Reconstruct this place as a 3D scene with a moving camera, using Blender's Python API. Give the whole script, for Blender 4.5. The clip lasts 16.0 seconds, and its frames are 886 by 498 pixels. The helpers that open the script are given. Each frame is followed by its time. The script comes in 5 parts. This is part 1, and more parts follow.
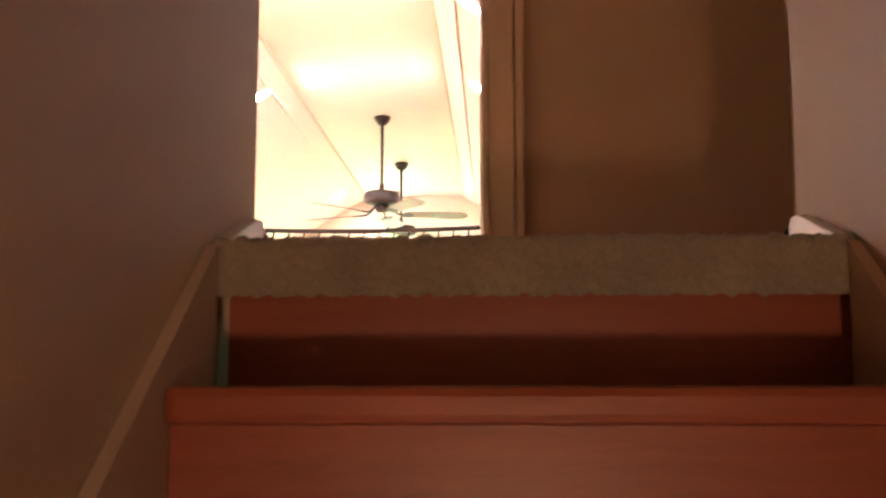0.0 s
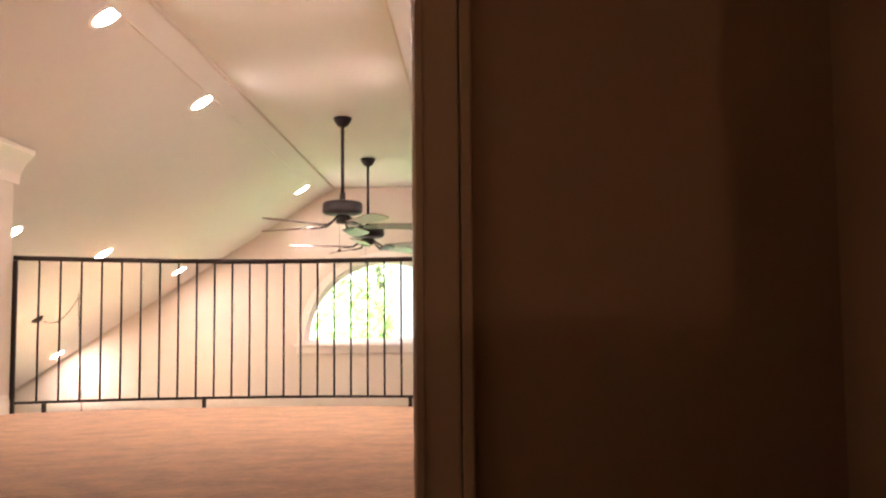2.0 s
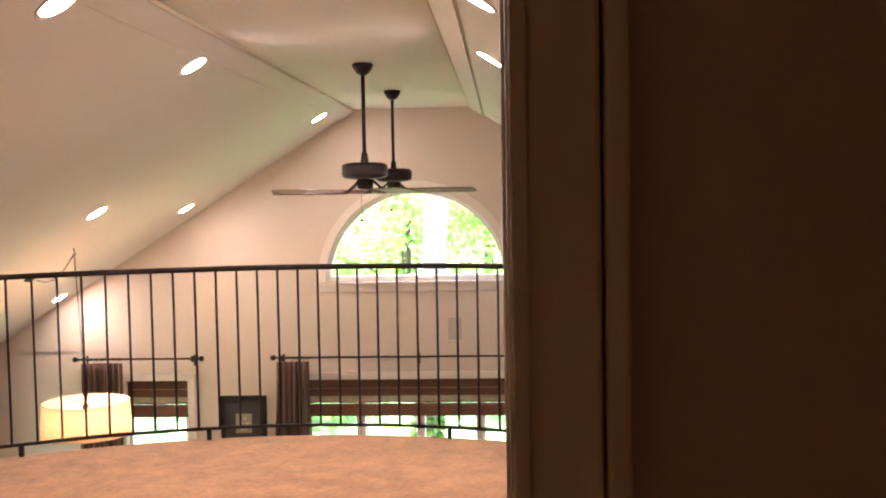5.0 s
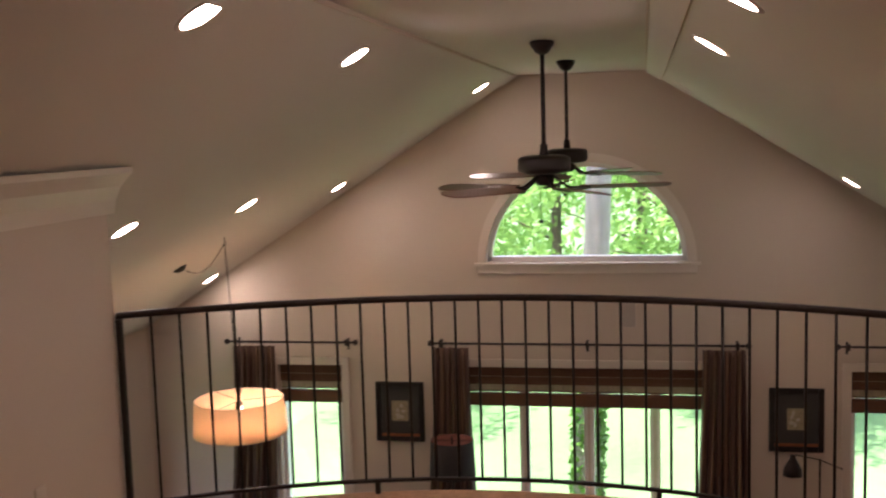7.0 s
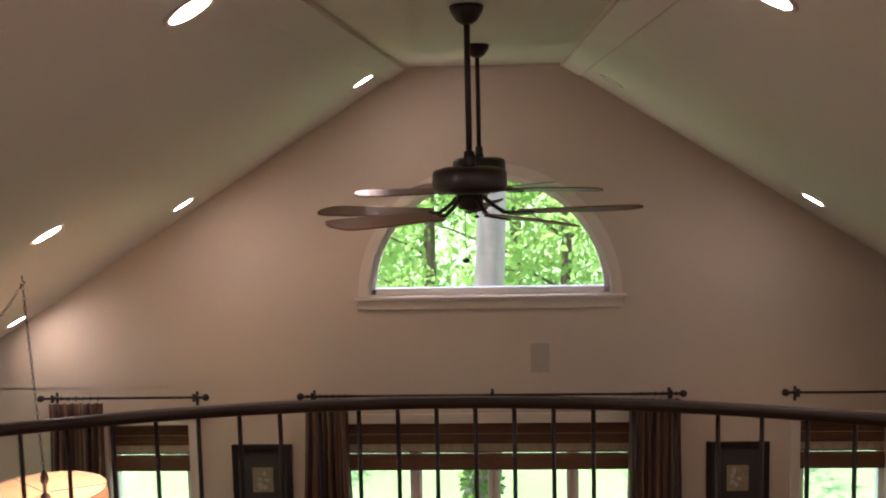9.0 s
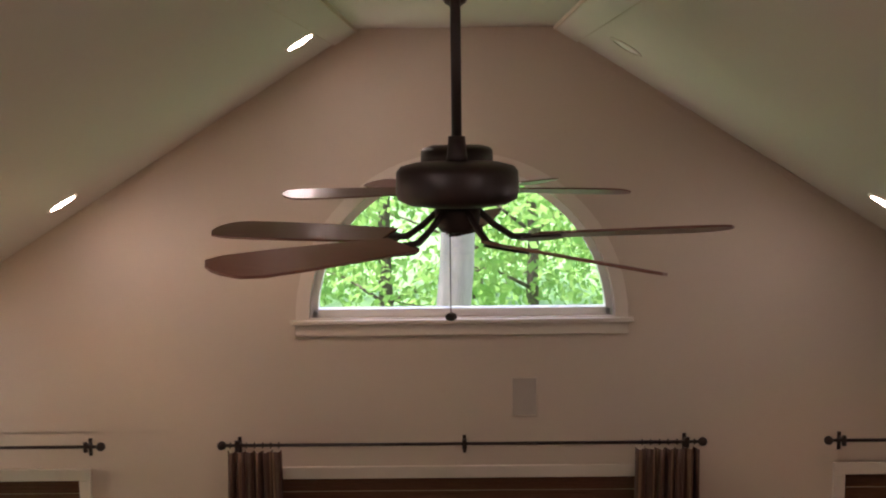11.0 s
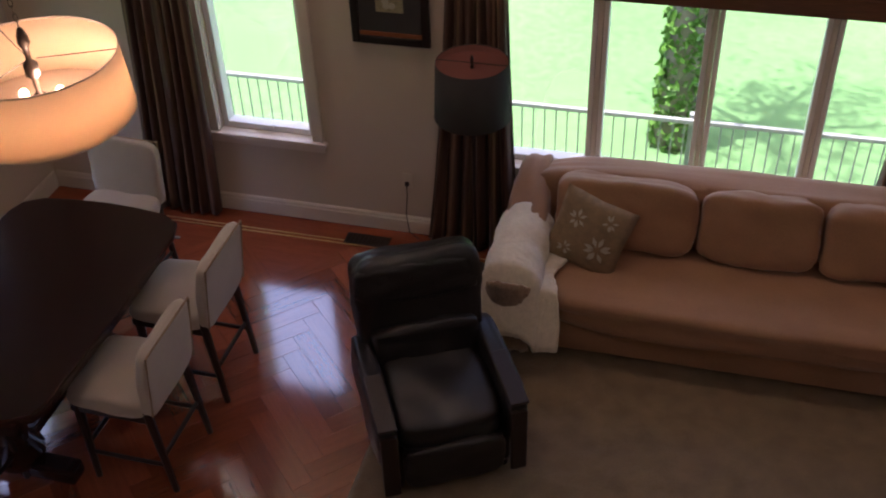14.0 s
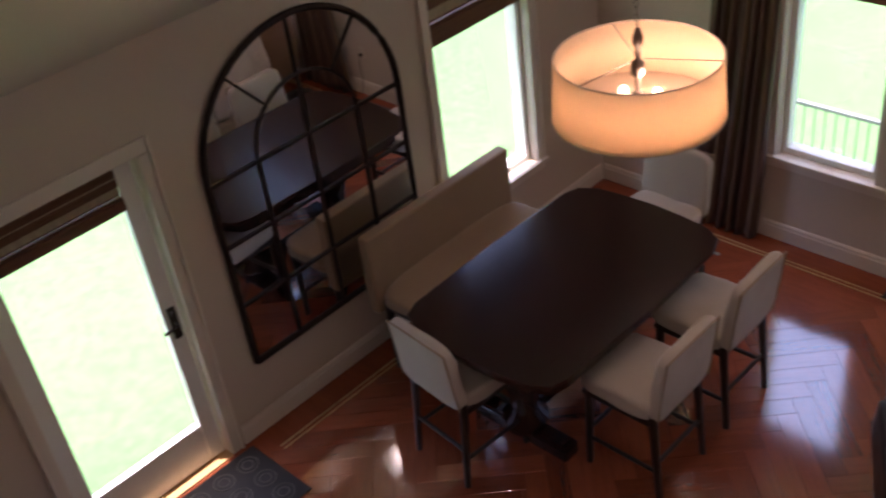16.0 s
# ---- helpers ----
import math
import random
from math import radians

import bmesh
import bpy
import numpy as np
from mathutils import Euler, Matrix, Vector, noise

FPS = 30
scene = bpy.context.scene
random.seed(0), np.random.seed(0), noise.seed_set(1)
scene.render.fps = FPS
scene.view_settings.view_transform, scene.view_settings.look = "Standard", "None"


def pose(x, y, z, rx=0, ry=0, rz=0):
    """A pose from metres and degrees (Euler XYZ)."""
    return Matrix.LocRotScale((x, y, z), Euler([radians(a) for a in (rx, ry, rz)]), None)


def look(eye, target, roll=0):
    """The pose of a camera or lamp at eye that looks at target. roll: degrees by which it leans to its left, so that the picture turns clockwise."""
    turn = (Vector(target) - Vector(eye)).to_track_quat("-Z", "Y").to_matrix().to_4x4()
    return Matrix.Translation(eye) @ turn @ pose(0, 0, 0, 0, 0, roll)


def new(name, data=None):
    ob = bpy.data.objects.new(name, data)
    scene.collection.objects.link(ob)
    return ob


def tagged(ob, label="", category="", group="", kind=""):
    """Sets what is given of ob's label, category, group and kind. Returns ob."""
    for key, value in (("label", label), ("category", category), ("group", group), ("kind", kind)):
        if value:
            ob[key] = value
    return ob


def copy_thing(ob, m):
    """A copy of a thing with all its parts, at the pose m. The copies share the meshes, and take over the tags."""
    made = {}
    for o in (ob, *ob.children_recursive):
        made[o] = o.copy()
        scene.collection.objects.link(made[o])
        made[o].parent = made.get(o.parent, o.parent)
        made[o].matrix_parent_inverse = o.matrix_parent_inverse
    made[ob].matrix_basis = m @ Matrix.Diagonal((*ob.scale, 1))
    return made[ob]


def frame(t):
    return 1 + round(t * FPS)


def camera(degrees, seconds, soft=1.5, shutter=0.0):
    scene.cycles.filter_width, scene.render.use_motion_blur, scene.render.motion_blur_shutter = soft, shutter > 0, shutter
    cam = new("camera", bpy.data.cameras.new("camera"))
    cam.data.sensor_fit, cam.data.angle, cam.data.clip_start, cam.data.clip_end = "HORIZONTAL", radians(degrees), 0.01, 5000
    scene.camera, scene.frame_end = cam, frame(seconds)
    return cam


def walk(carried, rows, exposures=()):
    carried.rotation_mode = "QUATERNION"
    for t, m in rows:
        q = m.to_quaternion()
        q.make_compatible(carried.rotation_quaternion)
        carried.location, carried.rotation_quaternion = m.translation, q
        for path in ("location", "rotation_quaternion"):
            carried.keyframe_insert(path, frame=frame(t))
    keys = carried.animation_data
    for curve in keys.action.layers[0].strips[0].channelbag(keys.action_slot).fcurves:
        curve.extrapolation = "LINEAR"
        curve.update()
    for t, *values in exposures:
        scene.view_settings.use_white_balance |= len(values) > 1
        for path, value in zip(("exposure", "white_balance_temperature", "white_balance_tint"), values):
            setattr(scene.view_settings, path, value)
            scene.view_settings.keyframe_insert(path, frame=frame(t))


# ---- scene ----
cam = camera(45.7, 16.0, soft=2.0, shutter=0.3)
PATH = [
    (0, (0.997, -1.849, 2.749), (0.900, 0.131, 3.015), 0.0),
    (0.5, (1.034, -1.656, 2.890), (1.052, 0.320, 3.199), -0.2),
    (1, (1.036, -1.477, 3.081), (1.032, 0.496, 3.406), -0.6),
    (1.5, (1.054, -1.286, 3.239), (1.066, 0.691, 3.540), -0.5),
    (2, (1.097, -1.069, 3.382), (1.029, 0.922, 3.553), -0.5),
    (2.5, (1.022, -0.804, 3.536), (0.901, 1.191, 3.590), -0.9),
    (3, (1.048, -0.603, 3.656), (1.007, 1.397, 3.628), -1.1),
    (5.5, (0.920, 0.200, 4.369), (0.735, 2.187, 4.236), -1.0),
    (6, (0.889, 0.407, 4.432), (0.550, 2.369, 4.244), -1.5),
    (6.5, (0.840, 0.655, 4.604), (0.347, 2.577, 4.359), -2.1),
    (7, (0.600, 0.912, 4.662), (0.222, 2.866, 4.440), -1.7),
    (7.5, (0.440, 1.302, 4.650), (0.231, 3.286, 4.500), -1.6),
    (8, (0.340, 1.819, 4.662), (0.090, 3.799, 4.536), -1.4),
    (8.5, (0.130, 2.323, 4.669), (-0.022, 4.309, 4.495), -1.0),
    (9, (0.141, 2.799, 4.635), (0.026, 4.785, 4.422), -1.3),
    (11.5, (-0.045, 4.928, 4.593), (-0.024, 6.911, 4.332), -0.1),
    (12, (-0.068, 5.207, 4.551), (-0.006, 7.163, 4.140), 0.5),
    (12.5, (0.058, 5.439, 4.560), (-0.033, 7.306, 3.846), -0.1),
    (13, (0.125, 5.602, 4.559), (-0.152, 7.278, 3.503), -1.8),
    (13.5, (0.069, 5.634, 4.543), (-0.299, 7.168, 3.314), -2.8),
    (14, (0.013, 5.625, 4.523), (-0.426, 7.135, 3.287), -2.4),
    (14.5, (-0.021, 5.641, 4.507), (-0.560, 7.164, 3.329), -1.0),
    (15, (-0.103, 5.614, 4.486), (-0.830, 7.069, 3.323), -2.3),
    (15.5, (-0.196, 5.551, 4.499), (-1.190, 6.844, 3.342), -5.4),
    (16, (-0.281, 5.495, 4.540), (-1.498, 6.590, 3.392), -8.0),
]
EXPOSURES = [(t, stops, 6250 if t >= 13 else 6500, 31) for t, stops in ((0, 6.1), (0.5, 5.75), (1, 5.3), (2, 4.55), (3, 4.15), (5.5, 4.05), (6.5, 2.95), (7.5, 2.6), (9, 2.6), (12, 2.45), (13, 2.15), (14.5, 2.2), (16, 2.4))]
walk(cam, [(t, look(eye, target, roll)) for t, eye, target, roll in PATH], EXPOSURES)

# world and sun
world = bpy.data.worlds.new("world")
scene.world = world
world.use_nodes = True
SUN_FROM = Vector((-0.09, -0.07, 1.0)).normalized()
sky = world.node_tree.nodes.new("ShaderNodeTexSky")
sky.sky_type, sky.sun_disc = "NISHITA", False
sky.sun_elevation = math.asin(SUN_FROM.z)
sky.sun_rotation = math.atan2(SUN_FROM.x, SUN_FROM.y)
background = world.node_tree.nodes["Background"]
world.node_tree.links.new(sky.outputs[0], background.inputs[0])
sky.dust_density = 3.0
background.inputs[1].default_value = 0.15
sun = new("sun", bpy.data.lights.new("sun", "SUN"))
sun.data.energy, sun.data.angle, sun.data.color = 3.0, radians(0.6), (1.0, 0.97, 0.91)
sun.matrix_world = look(SUN_FROM * 40, (0, 0, 0))
CAN_GLOW = 16.0
CAN_BEAM = 4.0
PENDANT_WATTS = 4.5
STAIR_WATTS = 2.5


# ---- materials ----
def mat(name, color, rough=0.6, vary=0.08, scale=6.0, bump=0.0, fine=60.0, metallic=0.0, stretch=(1, 1, 1), second=None, sheen=0.0, coat=0.0, per_piece=0.0, specular=0.5):
    """A surface with slow stains, fine grain and relief, in metres."""
    m = bpy.data.materials.new(name)
    m.use_nodes = True
    nt = m.node_tree
    p = nt.nodes["Principled BSDF"]
    co = nt.nodes.new("ShaderNodeTexCoord")
    mp = nt.nodes.new("ShaderNodeMapping")
    mp.inputs["Scale"].default_value = stretch
    nt.links.new(co.outputs["Object"], mp.inputs[0])
    big, small = nt.nodes.new("ShaderNodeTexNoise"), nt.nodes.new("ShaderNodeTexNoise")
    for n, s, d in ((big, scale, 3), (small, fine, 5)):
        n.inputs["Scale"].default_value, n.inputs["Detail"].default_value = s, d
        nt.links.new(mp.outputs[0], n.inputs[0])
    ramp = nt.nodes.new("ShaderNodeMix")
    ramp.data_type = "RGBA"
    lo = second or [c * (1 - 2.2 * vary) for c in color]
    hi = [min(1, c * (1 + 1.4 * vary)) for c in color]
    ramp.inputs[6].default_value, ramp.inputs[7].default_value = (*lo, 1), (*hi, 1)
    add = nt.nodes.new("ShaderNodeMath")
    add.operation = "MULTIPLY_ADD"
    add.inputs[1].default_value = 0.45
    mul = nt.nodes.new("ShaderNodeMath")
    mul.operation = "MULTIPLY"
    mul.inputs[1].default_value = 0.55
    nt.links.new(big.outputs[0], mul.inputs[0])
    nt.links.new(small.outputs[0], add.inputs[0])
    nt.links.new(mul.outputs[0], add.inputs[2])
    nt.links.new(add.outputs[0], ramp.inputs[0])
    last = ramp.outputs[2]
    if per_piece:
        info = nt.nodes.new("ShaderNodeObjectInfo")
        hsv = nt.nodes.new("ShaderNodeHueSaturation")
        rng = nt.nodes.new("ShaderNodeMapRange")
        rng.inputs["To Min"].default_value, rng.inputs["To Max"].default_value = 1 - per_piece, 1 + per_piece
        nt.links.new(info.outputs["Random"], rng.inputs[0])
        nt.links.new(rng.outputs[0], hsv.inputs["Value"])
        nt.links.new(last, hsv.inputs["Color"])
        last = hsv.outputs[0]
    nt.links.new(last, p.inputs["Base Color"])
    p.inputs["Roughness"].default_value, p.inputs["Metallic"].default_value = rough, metallic
    p.inputs["Specular IOR Level"].default_value = specular
    p.inputs["Sheen Weight"].default_value, p.inputs["Coat Weight"].default_value = sheen, coat
    p.inputs["Coat Roughness"].default_value, p.inputs["Coat IOR"].default_value = 0.10, 2.4
    if bump:
        b = nt.nodes.new("ShaderNodeBump")
        b.inputs["Strength"].default_value, b.inputs["Distance"].default_value = min(1.0, bump), 0.01
        nt.links.new(add.outputs[0], b.inputs["Height"])
        nt.links.new(b.outputs[0], p.inputs["Normal"])
    return m


def glow(name, color, strength):
    m = bpy.data.materials.new(name)
    m.use_nodes = True
    p = m.node_tree.nodes["Principled BSDF"]
    p.inputs["Base Color"].default_value = (*color, 1)
    p.inputs["Emission Color"].default_value = (*color, 1)
    p.inputs["Emission Strength"].default_value = strength
    return m


def clear_glass():
    m = bpy.data.materials.new("window_glass")
    m.use_nodes = True
    nt = m.node_tree
    out = nt.nodes["Material Output"]
    tr, gl, mx = (nt.nodes.new("ShaderNode" + k) for k in ("BsdfTransparent", "BsdfGlossy", "MixShader"))
    gl.inputs["Roughness"].default_value = 0.02
    mx.inputs[0].default_value = 0.05
    nt.links.new(tr.outputs[0], mx.inputs[1])
    nt.links.new(gl.outputs[0], mx.inputs[2])
    nt.links.new(mx.outputs[0], out.inputs[0])
    return m


def cloth_shade(name, color, through_share):
    m = bpy.data.materials.new(name)
    m.use_nodes = True
    nt = m.node_tree
    out = nt.nodes["Material Output"]
    d, t, mx = (nt.nodes.new("ShaderNode" + k) for k in ("BsdfDiffuse", "BsdfTranslucent", "MixShader"))
    wv = nt.nodes.new("ShaderNodeTexNoise")
    wv.inputs["Scale"].default_value = 90
    mix = nt.nodes.new("ShaderNodeMix")
    mix.data_type = "RGBA"
    mix.inputs[6].default_value = (*[c * 0.9 for c in color], 1)
    mix.inputs[7].default_value = (*color, 1)
    nt.links.new(wv.outputs[0], mix.inputs[0])
    nt.links.new(mix.outputs[2], d.inputs[0])
    nt.links.new(mix.outputs[2], t.inputs[0])
    mx.inputs[0].default_value = through_share
    nt.links.new(d.outputs[0], mx.inputs[1])
    nt.links.new(t.outputs[0], mx.inputs[2])
    nt.links.new(mx.outputs[0], out.inputs[0])
    return m


WALL = mat("warm_wall_paint", (0.59, 0.505, 0.41), 0.7, 0.03, 1.2, 0.10, 180)
# darker, browner than WALL: stub, landing and right stair walls, right skirt board
STAIRWALL = mat("darker_tan_stairwell", (0.44, 0.31, 0.20), 0.7, 0.05, 1.2, 0.10, 180)
CEIL = mat("ceiling_paint", (0.64, 0.60, 0.54), 0.75, 0.03, 0.9, 0.10, 160)
TRIM = mat("cream_trim_paint", (0.70, 0.63, 0.54), 0.4, 0.03, 3, 0.05, 90)
CASING = mat("tan_casing_paint", (0.52, 0.40, 0.27), 0.45, 0.05, 3, 0.08, 60, stretch=(6, 6, 1))
SASH = mat("white_sash_paint", (0.80, 0.78, 0.74), 0.4, 0.03, 4, 0.05, 80)
CARPET = mat("tan_carpet", (0.62, 0.33, 0.15), 0.95, 0.42, 7, 1.0, 42, sheen=0.3)
NOSE_CARPET = mat("grey_green_carpet", (0.36, 0.35, 0.27), 0.95, 0.25, 12, 1.0, 150, sheen=0.3)
STAIR = mat("cherry_stair_wood", (0.36, 0.10, 0.05), 0.35, 0.22, 3, 0.12, 26, stretch=(1, 10, 14))
FLOOR = mat("cherry_floor_wood", (0.34, 0.085, 0.036), 0.16, 0.30, 2.5, 0.03, 22, stretch=(1.2, 14, 1), per_piece=0.30, coat=0.9, specular=0.7)
FLOORB = mat("cherry_floor_base", (0.28, 0.07, 0.03), 0.25, 0.25, 2.5, 0.10, 22, stretch=(1, 8, 1))
INLAY = mat("maple_inlay", (0.52, 0.30, 0.13), 0.3, 0.1, 5, 0.05, 60)
IRON = mat("black_iron", (0.030, 0.020, 0.016), 0.45, 0.2, 10, 0.2, 120, metallic=0.6)
BRONZE = mat("dark_bronze", (0.020, 0.012, 0.010), 0.42, 0.2, 14, 0.1, 120, metallic=0.2)
BLADE = mat("walnut_blade", (0.16, 0.066, 0.042), 0.32, 0.2, 4, 0.08, 40, stretch=(1, 9, 1))
TABLE = mat("espresso_table_wood", (0.028, 0.010, 0.008), 0.2, 0.3, 3, 0.05, 40, stretch=(8, 1, 1), specular=0.4)
DARKLEG = mat("espresso_leg_wood", (0.022, 0.011, 0.009), 0.4, 0.25, 6, 0.05, 60)
LINEN = mat("oatmeal_linen", (0.52, 0.44, 0.37), 0.9, 0.06, 8, 0.35, 260, sheen=0.3)
BENCHCLOTH = mat("tan_bench_fabric", (0.30, 0.20, 0.12), 0.9, 0.08, 8, 0.35, 240, sheen=0.3)
LEATHER = mat("black_leather", (0.014, 0.012, 0.012), 0.36, 0.25, 9, 0.45, 130)
SUEDE = mat("tan_microsuede", (0.35, 0.18, 0.09), 0.8, 0.2, 4.5, 0.3, 120, sheen=0.25)
FLEECE = mat("cream_fleece", (0.72, 0.62, 0.48), 0.95, 0.14, 30, 1.0, 110, sheen=0.6)
FUR = mat("brown_fur_lining", (0.30, 0.20, 0.13), 0.95, 0.35, 25, 1.0, 90, sheen=0.4)
RUG = mat("sand_shag_rug", (0.21, 0.145, 0.08), 0.95, 0.3, 8, 1.0, 120, sheen=0.3)
CURTAIN = mat("brown_striped_silk", (0.085, 0.042, 0.028), 0.6, 0.25, 4, 0.15, 70, sheen=0.05, stretch=(2, 2, .2))
STRIPE = mat("gold_silk_stripe", (0.19, 0.115, 0.065), 0.5, 0.2, 4, 0.15, 70, sheen=0.05)
BAMBOO = mat("woven_bamboo", (0.17, 0.072, 0.034), 0.65, 0.42, 9, 0.4, 60, stretch=(1, 1, 22))
BAMBOO_PALE = mat("pale_bamboo_slat", (0.45, 0.36, 0.24), 0.6, 0.3, 9, 0.3, 60, stretch=(4, 4, 1))
BLACKWOOD = mat("black_frame_wood", (0.016, 0.012, 0.011), 0.35, 0.2, 8, 0.1, 80)
COPPER = mat("copper_fillet", (0.35, 0.12, 0.05), 0.35, 0.2, 12, 0.1, 60, metallic=0.4)
MATBOARD = mat("charcoal_mat_board", (0.045, 0.042, 0.040), 0.8, 0.1, 10, 0.1, 120)
PRINT = mat("faded_botanical_print", (0.34, 0.30, 0.19), 0.7, 0.35, 40, 0.05, 90, second=(0.06, 0.05, 0.03))
BLACKSHADE = mat("black_shade_cloth", (0.018, 0.015, 0.014), 0.8, 0.15, 10, 0.3, 200)
REDLINING = mat("rust_shade_lining", (0.16, 0.05, 0.035), 0.7, 0.1, 10, 0.1, 80)
PLATE = mat("ivory_plastic", (0.62, 0.55, 0.46), 0.4, 0.03, 10, 0, 60)
GRILLE = mat("grey_speaker_cloth", (0.44, 0.39, 0.34), 0.8, 0.05, 10, 0.3, 400)
MATRUBBER = mat("black_rubber_mat", (0.022, 0.020, 0.019), 0.7, 0.2, 10, 0.5, 90)
MATRING = mat("grey_mat_ring", (0.11, 0.10, 0.09), 0.8, 0.2, 10, 0.4, 90)
GRASS = mat("lawn", (0.11, 0.25, 0.082), 0.9, 0.34, 0.30, 0.8, 9)
BARK = mat("pale_bark", (0.32, 0.28, 0.24), 0.9, 0.3, 4, 1.0, 30, stretch=(3, 3, 0.8))
DARKBARK = mat("dark_bark", (0.10, 0.075, 0.055), 0.9, 0.3, 4, 1.0, 30, stretch=(3, 3, 0.8))
IVY = mat("ivy_leaf", (0.09, 0.25, 0.03), 0.5, 0.35, 3, 0, 14)
FENCE = mat("grey_painted_metal", (0.24, 0.26, 0.25), 0.5, 0.08, 5, 0.05, 60)
MIRROR = mat("mirror_silver", (0.86, 0.86, 0.86), 0.02, 0.0, 5, 0, 60, metallic=1.0)
GLASS = clear_glass()
CAN_LIGHT = glow("lamp_lens", (1.0, 0.87, 0.74), CAN_GLOW)
BULB = glow("warm_bulb", (1.0, 0.66, 0.38), 1.6)
LEAF = cloth_shade("green_leaf", (0.25, 0.45, 0.13), 0.5)
SHADE = cloth_shade("linen_drum_shade", (0.80, 0.66, 0.50), 0.5)
DIFFUSER = cloth_shade("shade_diffuser", (0.62, 0.50, 0.40), 0.35)
CANTRIM = mat("white_can_trim", (0.72, 0.66, 0.58), 0.4, 0.03, 5, 0, 60)
PILLOW = mat("floral_pillow_cloth", (0.26, 0.17, 0.09), 0.85, 0.4, 22, 0.3, 200, second=(0.07, 0.06, 0.045))
PETAL = mat("pale_petal_print", (0.46, 0.42, 0.34), 0.85, 0.2, 30, 0.2, 200)


# ---- mesh helpers ----
def part(name, bm, material, parent=None, label="", smooth=False):
    me = bpy.data.meshes.new(name)
    bm.to_mesh(me)
    bm.free()
    for m in (material if isinstance(material, (list, tuple)) else [material]):
        me.materials.append(m)
    if smooth:
        me.polygons.foreach_set("use_smooth", [True] * len(me.polygons))
    ob = new(name, me)
    if parent is not None:
        ob.parent = parent
    if label:
        tagged(ob, label)
    return ob


def raw(name, verts, faces, material, parent=None, label="", smooth=False, index=None):
    me = bpy.data.meshes.new(name)
    me.from_pydata(verts, [], faces)
    for m in (material if isinstance(material, (list, tuple)) else [material]):
        me.materials.append(m)
    if index is not None:
        me.polygons.foreach_set("material_index", index)
    if smooth:
        me.polygons.foreach_set("use_smooth", [True] * len(faces))
    me.update()
    ob = new(name, me)
    if parent is not None:
        ob.parent = parent
    if label:
        tagged(ob, label)
    return ob


def thing(name, label, category, at=(0, 0, 0), turn=0, group="", kind=""):
    ob = new(name)
    ob.matrix_basis = pose(*at, 0, 0, turn)
    return tagged(ob, label, category, group, kind)


def box(x0, x1, y0, y1, z0, z1, bevel=0.0, seg=2, bm=None):
    b = bmesh.new()
    bmesh.ops.create_cube(b, size=1, matrix=Matrix.Translation(((x0 + x1) / 2, (y0 + y1) / 2, (z0 + z1) / 2)) @ Matrix.Diagonal((x1 - x0, y1 - y0, z1 - z0, 1)))
    if bevel:
        bmesh.ops.bevel(b, geom=b.edges[:], offset=bevel, segments=seg, profile=0.6, affect="EDGES")
    return join(bm, b)


def join(bm, b):
    if bm is None:
        return b
    me = bpy.data.meshes.new("t")
    b.to_mesh(me)
    b.free()
    bm.from_mesh(me)
    bpy.data.meshes.remove(me)
    return bm


def rod(a, b, r, r2=None, seg=12, bm=None):
    a, b = Vector(a), Vector(b)
    k = bmesh.new()
    m = Matrix.Translation((a + b) / 2) @ (b - a).to_track_quat("Z", "Y").to_matrix().to_4x4()
    bmesh.ops.create_cone(k, cap_ends=True, segments=seg, radius1=r, radius2=r if r2 is None else r2, depth=(b - a).length, matrix=m)
    return join(bm, k)


def lathe(profile, seg=32, at=(0, 0, 0), bm=None):
    k = bmesh.new()
    rings = []
    for r, z in profile:
        rings.append([k.verts.new((at[0] + r * math.cos(2 * math.pi * i / seg), at[1] + r * math.sin(2 * math.pi * i / seg), at[2] + z)) for i in range(seg)])
    for p, q in zip(rings, rings[1:]):
        for i in range(seg):
            k.faces.new((p[i], p[(i + 1) % seg], q[(i + 1) % seg], q[i]))
    if profile[0][0] > 1e-4 and profile[0] != profile[-1]:
        k.faces.new(rings[0][::-1])
        k.faces.new(rings[-1])
    bmesh.ops.recalc_face_normals(k, faces=k.faces[:])
    return join(bm, k)


def tube(points, r, seg=8, bm=None, taper=None):
    k = bmesh.new()
    pts = [Vector(p) for p in points]
    rings = []
    for i, p in enumerate(pts):
        d = (pts[min(i + 1, len(pts) - 1)] - pts[max(i - 1, 0)]).normalized()
        side = d.cross(Vector((0, 0, 1)) if abs(d.z) < 0.9 else Vector((1, 0, 0))).normalized()
        up = side.cross(d)
        rr = r if taper is None else r + (taper - r) * i / (len(pts) - 1)
        rings.append([k.verts.new(p + rr * (math.cos(a) * side + math.sin(a) * up)) for a in [2 * math.pi * j / seg for j in range(seg)]])
    for p, q in zip(rings, rings[1:]):
        for j in range(seg):
            k.faces.new((p[j], p[(j + 1) % seg], q[(j + 1) % seg], q[j]))
    k.faces.new(rings[0][::-1])
    k.faces.new(rings[-1])
    bmesh.ops.recalc_face_normals(k, faces=k.faces[:])
    return join(bm, k)


